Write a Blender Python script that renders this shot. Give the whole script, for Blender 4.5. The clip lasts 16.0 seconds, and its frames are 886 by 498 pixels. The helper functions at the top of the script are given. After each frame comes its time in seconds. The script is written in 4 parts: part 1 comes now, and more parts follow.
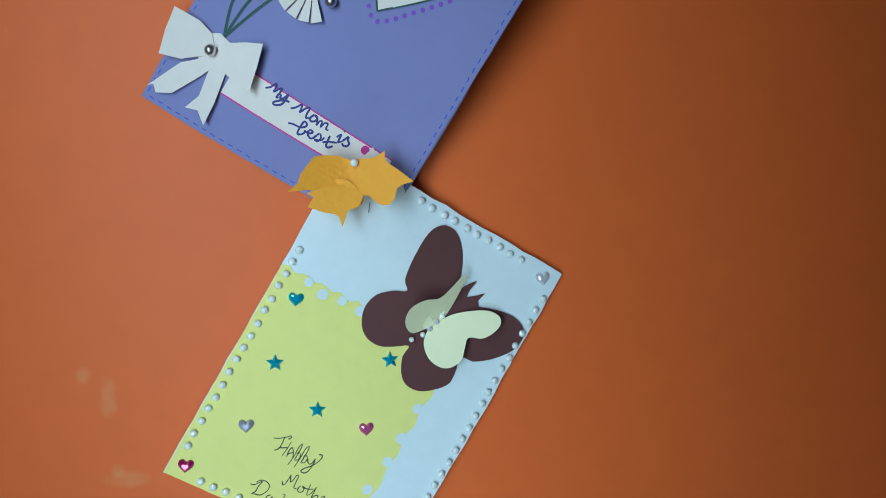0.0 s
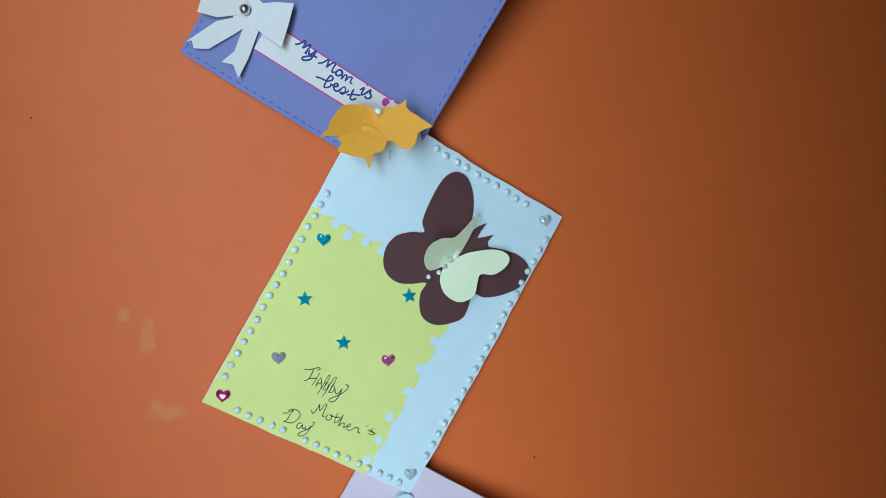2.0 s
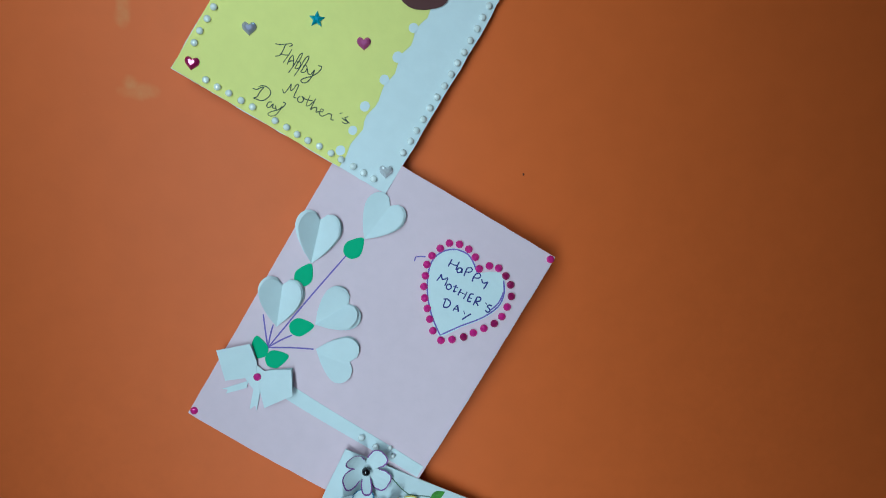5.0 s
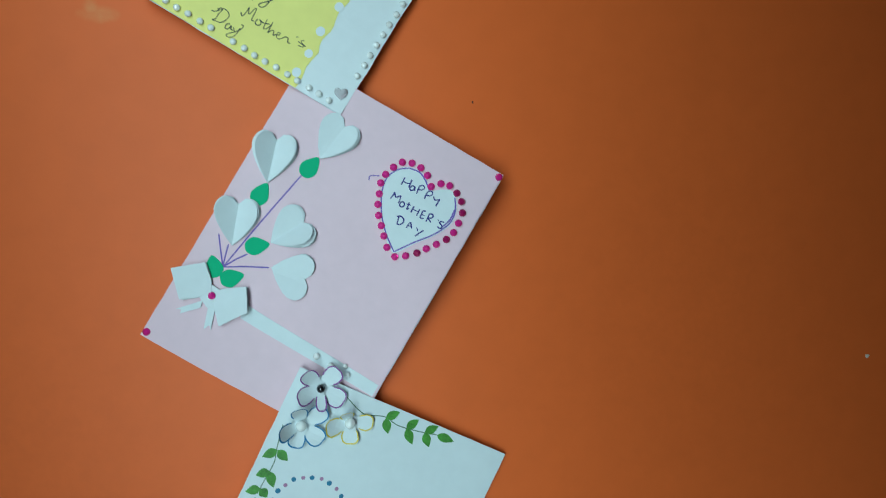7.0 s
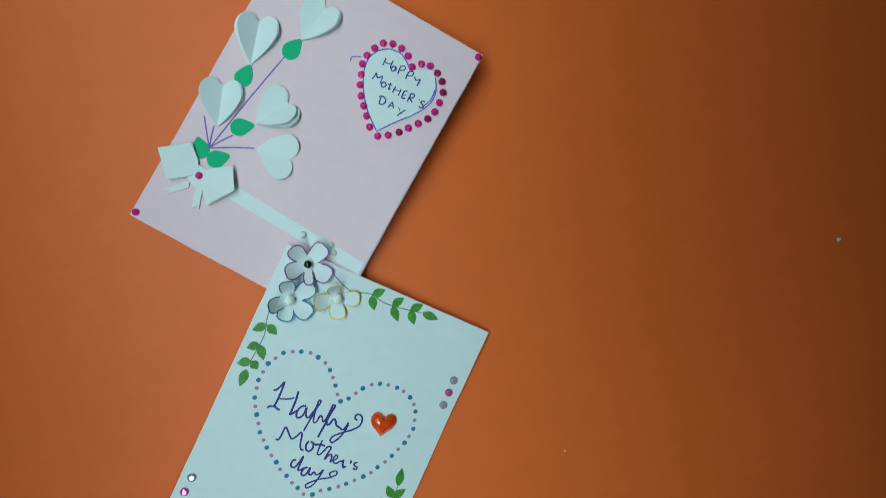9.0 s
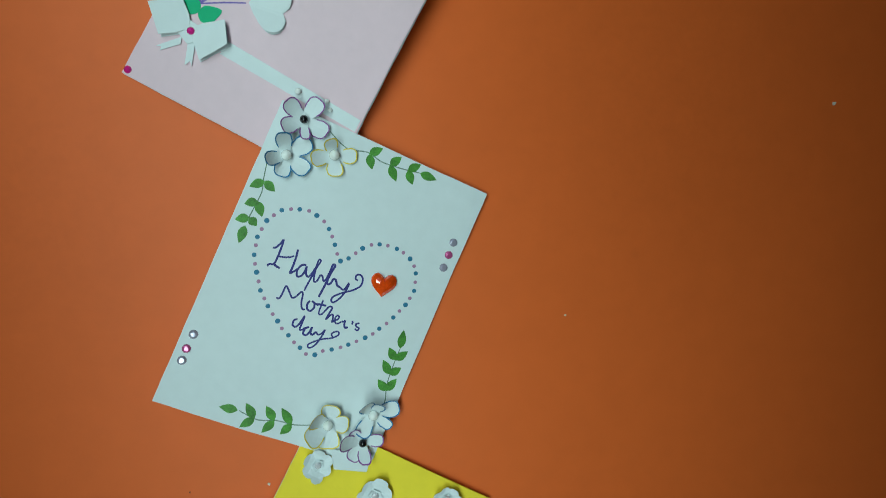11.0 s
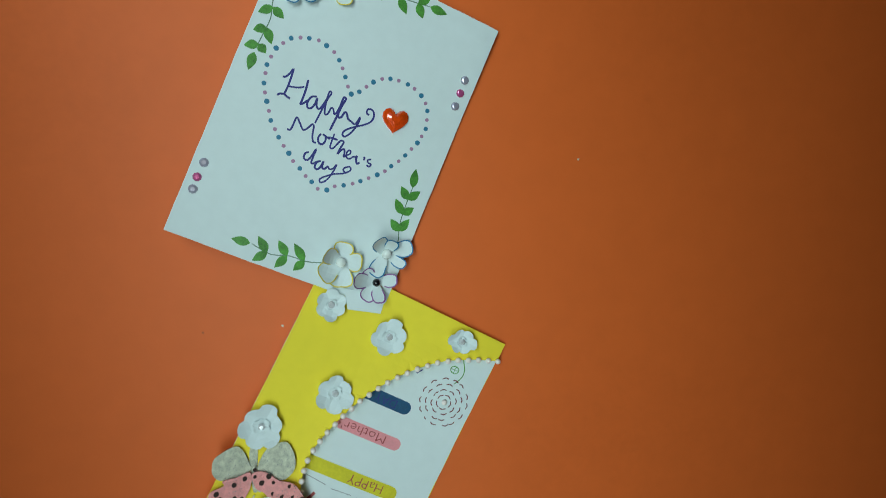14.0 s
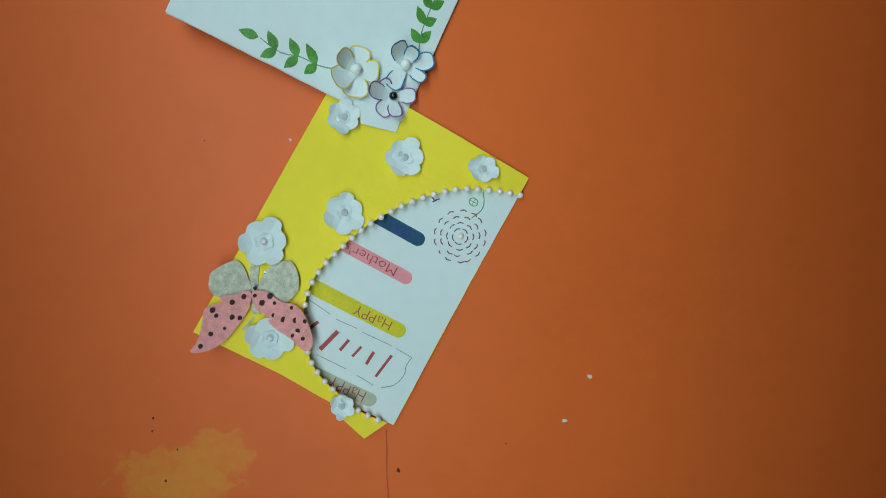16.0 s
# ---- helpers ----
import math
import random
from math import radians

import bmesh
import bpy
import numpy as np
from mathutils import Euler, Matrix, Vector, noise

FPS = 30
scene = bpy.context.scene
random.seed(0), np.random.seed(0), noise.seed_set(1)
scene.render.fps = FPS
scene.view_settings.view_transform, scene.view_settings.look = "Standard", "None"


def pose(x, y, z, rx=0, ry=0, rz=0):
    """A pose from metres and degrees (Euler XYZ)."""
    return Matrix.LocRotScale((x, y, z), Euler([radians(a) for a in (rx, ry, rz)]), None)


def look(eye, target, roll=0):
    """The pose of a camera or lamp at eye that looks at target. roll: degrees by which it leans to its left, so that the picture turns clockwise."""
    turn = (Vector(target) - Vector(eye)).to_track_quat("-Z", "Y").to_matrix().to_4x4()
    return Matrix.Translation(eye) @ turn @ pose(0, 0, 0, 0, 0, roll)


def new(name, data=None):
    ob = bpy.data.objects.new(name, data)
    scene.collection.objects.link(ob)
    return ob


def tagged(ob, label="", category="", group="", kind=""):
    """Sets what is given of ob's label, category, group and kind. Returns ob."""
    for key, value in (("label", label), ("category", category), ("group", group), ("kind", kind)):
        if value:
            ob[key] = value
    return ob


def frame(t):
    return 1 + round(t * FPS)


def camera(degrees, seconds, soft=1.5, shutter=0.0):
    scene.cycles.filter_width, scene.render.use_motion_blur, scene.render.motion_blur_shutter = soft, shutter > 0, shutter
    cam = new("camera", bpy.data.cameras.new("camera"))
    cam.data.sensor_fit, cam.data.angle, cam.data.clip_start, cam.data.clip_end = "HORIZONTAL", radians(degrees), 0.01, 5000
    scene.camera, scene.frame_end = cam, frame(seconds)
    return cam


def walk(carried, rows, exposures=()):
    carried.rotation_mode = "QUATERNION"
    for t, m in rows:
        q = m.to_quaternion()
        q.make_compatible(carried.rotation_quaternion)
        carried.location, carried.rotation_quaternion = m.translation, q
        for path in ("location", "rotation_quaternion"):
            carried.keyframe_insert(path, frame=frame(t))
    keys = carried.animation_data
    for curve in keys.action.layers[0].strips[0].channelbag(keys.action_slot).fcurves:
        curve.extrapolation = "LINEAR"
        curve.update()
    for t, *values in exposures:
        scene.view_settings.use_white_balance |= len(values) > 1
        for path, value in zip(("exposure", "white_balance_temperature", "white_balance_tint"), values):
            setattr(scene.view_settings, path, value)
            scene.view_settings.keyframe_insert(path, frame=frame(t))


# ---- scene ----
# camera: seconds, x, y, z, yaw, pitch, roll
PATH = [
    (0, -0.0110, -0.3658, 1.6753, -6.86, -7.23, -1.64),
    (0.5, -0.0171, -0.3694, 1.6646, -7.47, -7.44, -1.28),
    (1, -0.0245, -0.3794, 1.6551, -7.42, -7.44, -1.07),
    (1.5, -0.0319, -0.3918, 1.6405, -8.62, -7.41, -1.22),
    (2, -0.0432, -0.4021, 1.6389, -9.77, -6.46, -0.96),
    (2.5, -0.0313, -0.4056, 1.6288, -7.29, -6.83, -0.78),
    (3, -0.0010, -0.4132, 1.6095, -3.45, -7.37, -0.21),
    (3.5, 0.0186, -0.4032, 1.5531, -2.40, -7.29, -0.07),
    (4, 0.0192, -0.4052, 1.5103, -4.65, -6.72, -0.36),
    (4.5, 0.0080, -0.4072, 1.4577, -3.83, -5.22, -1.47),
    (4.7, 0.0147, -0.4047, 1.4454, -3.56, -5.44, -1.60),
    (6.8, 0.0174, -0.4249, 1.3569, -7.34, -0.55, -1.14),
    (7, 0.0224, -0.4250, 1.3483, -7.23, -0.83, -1.20),
    (7.5, 0.0349, -0.4255, 1.3310, -7.77, -1.24, -0.90),
    (8, 0.0351, -0.4291, 1.3198, -7.73, -0.84, -0.98),
    (8.5, 0.0317, -0.4355, 1.3007, -8.00, -2.27, -0.79),
    (9, 0.0292, -0.4389, 1.2796, -7.83, -2.55, -0.33),
    (9.5, 0.0301, -0.4371, 1.2366, -7.94, -2.27, 0.15),
    (9.7, 0.0301, -0.4365, 1.2328, -7.99, -2.60, 0.48),
    (11.8, 0.0219, -0.4448, 1.1570, -8.56, -4.12, 1.02),
    (12, 0.0230, -0.4450, 1.1507, -8.35, -4.26, 1.11),
    (12.5, 0.0263, -0.4456, 1.1389, -9.03, -4.33, 1.06),
    (13, 0.0223, -0.4480, 1.1173, -9.74, -3.93, 1.52),
    (13.5, 0.0146, -0.4455, 1.1034, -9.55, -3.85, 1.52),
    (14, 0.0116, -0.4427, 1.0829, -8.77, -4.63, 1.78),
    (14.5, 0.0006, -0.4444, 1.0616, -9.61, -4.74, 1.59),
    (15, -0.0041, -0.4363, 1.0269, -9.47, -5.90, 0.16),
    (15.5, -0.0001, -0.4270, 1.0022, -8.60, -7.29, 0.01),
    (16, 0.0041, -0.4183, 0.9639, -8.10, -5.20, -0.37),
]
cam = camera(71.15, 16.0, soft=0.85, shutter=0.35)
walk(cam, [(t, pose(x, y, z, 90 + pitch, roll, yaw)) for t, x, y, z, yaw, pitch, roll in PATH],
     exposures=[(0.0, 0.08, 5850, 14), (3.0, 0.17, 5700, 15), (4.7, -0.04, 5950, 12), (7.0, 0.02, 6300, 9), (9.5, -0.03, 6700, 7), (13.5, -0.04, 7050, 10), (16.0, 0.04, 6850, 12)])

# ---- world and light ----
world = bpy.data.worlds.new("world")
scene.world = world
world.use_nodes = True
wn = world.node_tree
sky = wn.nodes.new("ShaderNodeTexSky")
sky.sky_type = "NISHITA"
sky.sun_disc = False
sky.sun_elevation, sky.sun_rotation = radians(40), radians(120)
wn.links.new(sky.outputs[0], wn.nodes["Background"].inputs[0])
wn.nodes["Background"].inputs[1].default_value = 0.1

OPENING_X, OPENING_Z = (-0.42, 0.02), (0.38, 2.18)     # unseen opening added in the wall behind the camera, for the lamp
SOUTH_Y = -0.60
beam = bpy.data.lights.new("added_side_beam", "AREA")
beam.shape, beam.size, beam.size_y, beam.spread = "RECTANGLE", 0.13, 1.62, radians(90)
beam.energy, beam.color = 2.35, (0.68, 0.95, 1.0)
beam_ob = new("added_side_beam", beam)
# narrow added beam from the side, leaned and aimed to fit the wall's brightness
beam_ob.matrix_world = look((-0.21, SOUTH_Y - 0.04, 1.28), (0.174, SOUTH_Y + 0.96, 1.28)) @ Matrix.Rotation(radians(10), 4, "Z")


# ---- materials ----
def material(name, color, rough=0.6, spread=0.06, scale=40.0, bump=0.0, bump_scale=300.0, metal=0.0, coat=0.0,
             sheen_spec=0.5, big=None):
    """A surface with variation at two scales and fine relief, in object space (metres)."""
    m = bpy.data.materials.new(name)
    m.use_nodes = True
    n, l = m.node_tree.nodes, m.node_tree.links
    b = n["Principled BSDF"]
    tc = n.new("ShaderNodeTexCoord")
    fine, wide = n.new("ShaderNodeTexNoise"), n.new("ShaderNodeTexNoise")
    fine.inputs["Scale"].default_value, wide.inputs["Scale"].default_value = scale * 8, scale
    fine.inputs["Detail"].default_value, wide.inputs["Detail"].default_value = 3, 4
    for t in (fine, wide):
        l.new(tc.outputs["Object"], t.inputs["Vector"])
    mix = n.new("ShaderNodeMix")
    mix.inputs[0].default_value = 0.4
    l.new(wide.outputs[0], mix.inputs[2])
    l.new(fine.outputs[0], mix.inputs[3])
    ramp = n.new("ShaderNodeMapRange")
    ramp.inputs[1].default_value, ramp.inputs[2].default_value = 0.3, 0.7
    ramp.inputs[3].default_value, ramp.inputs[4].default_value = 1 - spread, 1 + spread
    l.new(mix.outputs[0], ramp.inputs[0])
    tint = n.new("ShaderNodeVectorMath")
    tint.operation = "SCALE"
    tint.inputs[0].default_value = color
    l.new(ramp.outputs[0], tint.inputs["Scale"])
    l.new(tint.outputs[0], b.inputs["Base Color"])
    b.inputs["Roughness"].default_value, b.inputs["Metallic"].default_value = rough, metal
    b.inputs["Coat Weight"].default_value = coat
    b.inputs["Specular IOR Level"].default_value = sheen_spec
    if bump:
        rel = n.new("ShaderNodeTexNoise")
        rel.inputs["Scale"].default_value, rel.inputs["Detail"].default_value = bump_scale, 5
        l.new(tc.outputs["Object"], rel.inputs["Vector"])
        bp = n.new("ShaderNodeBump")
        bp.inputs["Strength"].default_value, bp.inputs["Distance"].default_value = bump, 0.001
        l.new(rel.outputs[0], bp.inputs["Height"])
        l.new(bp.outputs[0], b.inputs["Normal"])
    return m


wall_paint = material("orange_wall_paint", (0.81, 0.144, 0.027), 0.52, 0.045, 6.0, 0.3, 45.0, sheen_spec=0.25)
# for the unseen walls: dark brown chosen to keep fill light low
low_bounce_paint = material("low_bounce_brown", (0.11, 0.06, 0.04), 0.7, 0.05, 3.0, 0.2, 60.0)


def patch(m, color, spots, soft=0.35, strength=0.8):
    """Worn places, smears and broad darker patches in a paint: soft ragged ellipses (x, z, half width, half height)."""
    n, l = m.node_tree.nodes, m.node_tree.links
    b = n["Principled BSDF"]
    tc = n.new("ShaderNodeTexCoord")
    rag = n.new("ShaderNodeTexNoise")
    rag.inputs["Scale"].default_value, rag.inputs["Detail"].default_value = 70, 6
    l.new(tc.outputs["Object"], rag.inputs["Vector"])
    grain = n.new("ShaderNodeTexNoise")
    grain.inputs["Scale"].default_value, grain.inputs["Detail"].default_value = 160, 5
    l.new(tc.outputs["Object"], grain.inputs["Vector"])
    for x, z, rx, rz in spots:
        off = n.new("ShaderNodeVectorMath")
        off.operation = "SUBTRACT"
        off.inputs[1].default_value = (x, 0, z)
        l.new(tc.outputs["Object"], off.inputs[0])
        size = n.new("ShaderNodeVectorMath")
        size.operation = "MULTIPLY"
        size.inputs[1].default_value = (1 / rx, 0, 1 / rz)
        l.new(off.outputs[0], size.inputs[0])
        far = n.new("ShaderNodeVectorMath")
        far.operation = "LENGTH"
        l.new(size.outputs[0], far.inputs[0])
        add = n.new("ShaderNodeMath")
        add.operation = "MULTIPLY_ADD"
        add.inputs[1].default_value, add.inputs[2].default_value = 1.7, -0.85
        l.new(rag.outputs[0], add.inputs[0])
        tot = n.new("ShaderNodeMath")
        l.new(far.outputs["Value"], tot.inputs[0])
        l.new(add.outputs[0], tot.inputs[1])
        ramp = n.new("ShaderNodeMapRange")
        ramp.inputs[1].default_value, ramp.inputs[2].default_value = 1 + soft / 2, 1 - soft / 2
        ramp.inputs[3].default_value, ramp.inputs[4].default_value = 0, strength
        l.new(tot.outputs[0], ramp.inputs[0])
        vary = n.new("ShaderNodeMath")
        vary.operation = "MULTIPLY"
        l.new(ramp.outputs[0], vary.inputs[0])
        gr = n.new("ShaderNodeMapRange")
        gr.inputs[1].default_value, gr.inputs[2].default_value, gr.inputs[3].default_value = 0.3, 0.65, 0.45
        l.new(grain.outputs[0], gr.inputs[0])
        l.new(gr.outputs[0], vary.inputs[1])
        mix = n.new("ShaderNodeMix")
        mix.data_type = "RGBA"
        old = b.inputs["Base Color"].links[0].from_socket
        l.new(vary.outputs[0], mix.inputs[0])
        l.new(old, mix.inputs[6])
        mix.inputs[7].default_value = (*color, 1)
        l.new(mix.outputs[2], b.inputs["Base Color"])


patch(wall_paint, (0.82, 0.26, 0.035), ((-0.121, 0.773, 0.032, 0.021), (-0.088, 0.786, 0.021, 0.019), (-0.104, 0.767, 0.03, 0.012)), 0.22, 0.85)
patch(wall_paint, (0.78, 0.34, 0.12), ((-0.149, 1.489, 0.010, 0.0045), (-0.155, 1.494, 0.004, 0.004), (-0.159, 1.539, 0.004, 0.011), (-0.172, 1.553, 0.003, 0.004)), 0.8, 0.42)
# one small brown smear and three broad, very soft, faintly darker patches
patch(wall_paint, (0.45, 0.07, 0.012), ((0.2385, 1.1535, 0.0025, 0.003), (0.26, 1.30, 0.10, 0.12), (-0.2, 1.2, 0.08, 0.1), (0.2, 0.9, 0.12, 0.06)), 1.6, 0.14)
dark_speck = material("dark_speck", (0.035, 0.014, 0.01), 0.8)
rust_speck = material("rust_brown_speck", (0.1, 0.022, 0.009), 0.8)
drip_paint = material("dried_drip", (0.42, 0.075, 0.016), 0.6)
white_speck = material("white_chip", (0.75, 0.68, 0.58), 0.8)
ceiling_paint = material("off_white_ceiling", (0.6, 0.6, 0.56), 0.85, 0.05, 4.0)
cement = material("grey_cement", (0.3, 0.28, 0.25), 0.85, 0.12, 4.0, 0.3, 60.0)
PAPER = dict(rough=0.72, spread=0.035, scale=14.0, bump=0.14, bump_scale=260.0, sheen_spec=0.3)
blue_paper = material("periwinkle_paper", (0.24, 0.235, 0.465), **PAPER)
sky_paper = material("pale_blue_paper", (0.76, 0.83, 0.84), **PAPER)
lime_paper = material("lime_paper", (0.88, 0.82, 0.25), **PAPER)
pink_paper = material("pale_pink_paper", (0.82, 0.6, 0.66), **PAPER)
white_paper = material("white_paper", (0.71, 0.79, 0.8), **PAPER)
cream_paper = material("cream_white_paper", (0.86, 0.75, 0.68), **PAPER)
yellow_paper = material("yellow_paper", (0.92, 0.72, 0.045), **PAPER)
brown_paper = material("dark_brown_paper", (0.12, 0.042, 0.04), **PAPER)
pale_green_paper = material("pale_green_paper", (0.93, 0.9, 0.58), **PAPER)
amber_paper = material("amber_crepe_paper", (1.0, 0.4, 0.02), 0.7, 0.06, 40.0, 0.4, 180.0)
green_foam = material("green_paper", (0.0, 0.44, 0.2), **PAPER)
navy_paper = material("navy_felt_tip", (0.004, 0.075, 0.17), 0.7, 0.25, 90.0)
rose_bar = material("pink_felt_tip", (0.85, 0.3, 0.33), 0.7, 0.1, 90.0)
mustard_bar = material("mustard_felt_tip", (0.68, 0.58, 0.02), 0.7, 0.12, 90.0)
grey_bar = material("grey_green_felt_tip", (0.45, 0.48, 0.36), 0.7, 0.12, 90.0)
glitter_grey = material("grey_glitter_foam", (0.55, 0.55, 0.43), 0.35, 0.4, 260.0, 0.8, 900.0)
glitter_pink = material("pink_glitter_foam", (0.88, 0.32, 0.31), 0.38, 0.22, 260.0, 0.8, 900.0)
INK = dict(rough=0.6, spread=0.18, scale=120.0)
blue_ink = material("blue_ink", (0.018, 0.022, 0.2), **INK)
border_ink = material("blue_border_ink", (0.03, 0.08, 0.5), **INK)
violet_ink = material("violet_ink", (0.17, 0.1, 0.42), **INK)
black_ink = material("dark_green_ink", (0.02, 0.045, 0.03), **INK)
magenta_ink = material("magenta_ink", (0.6, 0.03, 0.28), **INK)
purple_dot_ink = material("purple_dot_ink", (0.22, 0.06, 0.5), **INK)
teal_ink = material("teal_ink", (0.01, 0.17, 0.3), **INK)
mauve_ink = material("mauve_ink", (0.4, 0.2, 0.34), **INK)
leaf_ink = material("leaf_green_paint", (0.06, 0.27, 0.03), 0.55, 0.55, 120.0)
stem_ink = material("grey_green_stem_ink", (0.12, 0.22, 0.15), **INK)
pine_ink = material("pine_green_ink", (0.005, 0.06, 0.05), **INK)
plum_edge = material("plum_edge_ink", (0.26, 0.07, 0.3), **INK)
blue_edge = material("blue_edge_ink", (0.0, 0.17, 0.38), **INK)
gold_edge = material("yellow_edge_ink", (0.8, 0.62, 0.06), **INK)
red_ink = material("red_brown_ink", (0.4, 0.06, 0.06), **INK)
maroon_ink = material("maroon_ink", (0.2, 0.05, 0.06), **INK)
grey_ink = material("grey_pencil", (0.2, 0.2, 0.22), **INK)
pearl_mat = material("pearl", (0.82, 0.86, 0.82), 0.18, 0.04, 200.0, coat=0.9)
pb = pearl_mat.node_tree.nodes["Principled BSDF"]
pb.inputs["Subsurface Weight"].default_value = 0.5
pb.inputs["Subsurface Radius"].default_value, pb.inputs["Subsurface Scale"].default_value = (1, 1, 1), 0.003
rosy_pearl = material("rosy_pearl", (0.92, 0.8, 0.76), 0.3, 0.04, 200.0, coat=0.3)
black_bead = material("black_bead", (0.006, 0.006, 0.008), 0.15, coat=0.6)
silver_bead = material("silver_bead", (0.62, 0.6, 0.56), 0.34, metal=1.0)
steel = material("steel_pin", (0.25, 0.26, 0.28), 0.3, metal=1.0)
GEM = dict(rough=0.12, spread=0.15, scale=300.0, metal=0.35, coat=1.0)
pink_gem = material("magenta_gem", (0.95, 0.03, 0.33), **GEM)
plum_gem = material("plum_gem", (0.5, 0.015, 0.14), **GEM)
rose_gem = material("rose_gem", (0.68, 0.12, 0.33), **GEM)
teal_gem = material("teal_gem", (0.0, 0.42, 0.6), **GEM)
clear_gem = material("clear_gem", (0.82, 0.82, 0.84), **GEM)
lilac_gem = material("lilac_gem", (0.46, 0.44, 0.55), **GEM)
red_gem = material("red_gem", (0.95, 0.08, 0.008), rough=0.1, spread=0.3, scale=60.0, metal=0.1, coat=1.0)


# ---- mesh helpers ----
def mesh_object(name, bm, mat, parent=None, label="", smooth=False):
    me = bpy.data.meshes.new(name)
    bm.normal_update()
    bm.to_mesh(me)
    bm.free()
    if smooth:
        for p in me.polygons:
            p.use_smooth = True
    me.materials.append(mat)
    ob = new(name, me)
    ob.parent = parent
    if label:
        ob["label"] = label
    return ob


part = mesh_object


def box(x0, x1, y0, y1, z0, z1, bm=None):
    bm = bm or bmesh.new()
    m = Matrix.LocRotScale(((x0 + x1) / 2, (y0 + y1) / 2, (z0 + z1) / 2), None, (x1 - x0, y1 - y0, z1 - z0))
    bmesh.ops.create_cube(bm, size=1, matrix=m)
    return bm


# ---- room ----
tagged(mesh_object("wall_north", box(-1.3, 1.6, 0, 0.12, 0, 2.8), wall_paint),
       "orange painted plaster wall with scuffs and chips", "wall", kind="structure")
# unseen walls added behind and beside the camera, dark to limit bounce
bm = box(OPENING_X[1], 1.5, SOUTH_Y - 0.12, SOUTH_Y, 0, 2.7)
box(-1.2, OPENING_X[0], SOUTH_Y - 0.12, SOUTH_Y, 0, 2.7, bm)
box(OPENING_X[0], OPENING_X[1], SOUTH_Y - 0.12, SOUTH_Y, 0, OPENING_Z[0], bm)
box(OPENING_X[0], OPENING_X[1], SOUTH_Y - 0.12, SOUTH_Y, OPENING_Z[1], 2.7, bm)
tagged(mesh_object("wall_south", bm, low_bounce_paint), "unseen plain brown wall with an opening added for the lamp", "wall", kind="structure")
tagged(mesh_object("wall_west", box(-1.32, -1.2, SOUTH_Y - 0.12, 0, 0, 2.7), low_bounce_paint), "unseen plain wall, dark brown to cut bounced light", "wall", kind="structure")
tagged(mesh_object("wall_east", box(1.5, 1.62, SOUTH_Y - 0.12, 0, 0, 2.7), low_bounce_paint), "unseen plain wall, dark brown to cut bounced light", "wall", kind="structure")
tagged(mesh_object("floor", box(-1.3, 1.6, SOUTH_Y - 0.12, 0, -0.1, 0), cement), "plain grey cement floor", "floor", kind="structure")
tagged(mesh_object("ceiling", box(-1.3, 1.6, SOUTH_Y - 0.12, 0, 2.7, 2.8), ceiling_paint), "plain off-white ceiling", "ceiling", kind="structure")


# ---- cards: each lies in its own frame, u along its bottom edge, v up its side, in millimetres ----
MM = 0.001


class Card:
    """A card's frame: corners bend off its plane by a few millimetres, and the sheet is a little wavy."""

    def __init__(self, origin, u, n, bends, label, wave=0.25, phase=0.0):
        n, u = Vector(n).normalized(), Vector(u)
        u = (u - n * u.dot(n)).normalized()
        m = Matrix((u, n.cross(u), n)).transposed().to_4x4()
        m.translation = origin
        self.ob = new("greeting_card")
        self.ob.empty_display_size = 0.02
        self.ob.matrix_world = m
        self.bends, self.wave, self.phase = bends, wave, phase
        tagged(self.ob, label, "greeting card", "handmade cards on the wall")

    def z(self, u, v):
        h = self.wave * (math.sin(u / 19 + self.phase) * math.sin(v / 27 + 2 * self.phase))
        for a, b, k, r in self.bends:
            x = max(0.0, 1 - math.hypot(u - a, v - b) / r)
            h += k * x * x * (3 - 2 * x)
        return h

    def at(self, u, v, h=0.0):
        return Vector((u, v, self.z(u, v) + h)) * MM


def spline(pts, k=5, closed=True):
    """A smooth curve through the points."""
    n, out = len(pts), []
    for i in range(n if closed else n - 1):
        if closed:
            p = [Vector(pts[(i + d) % n]) for d in (-1, 0, 1, 2)]
        else:
            p = [Vector(pts[min(max(i + d, 0), n - 1)]) for d in (-1, 0, 1, 2)]
        for j in range(k):
            t = j / k
            out.append(0.5 * (2 * p[1] + (p[2] - p[0]) * t + (2 * p[0] - 5 * p[1] + 4 * p[2] - p[3]) * t * t
                              + (3 * p[1] - p[0] - 3 * p[2] + p[3]) * t ** 3))
    if not closed:
        out.append(Vector(pts[-1]))
    return [(q[0], q[1]) for q in out]


def along(curve, gap, closed=True):
    """Points at even steps along a curve."""
    pts = [Vector(p) for p in curve] + ([Vector(curve[0])] if closed else [])
    total = sum((b - a).length for a, b in zip(pts, pts[1:]))
    n = max(1, round(total / gap))
    want, run, out = 0.0, 0.0, []
    for a, b in zip(pts, pts[1:]):
        step = (b - a).length
        while want <= run + step + 1e-9 and len(out) < n + (0 if closed else 1):
            out.append(tuple(a.lerp(b, (want - run) / step if step else 0)))
            want += total / n
        run += step
    return out


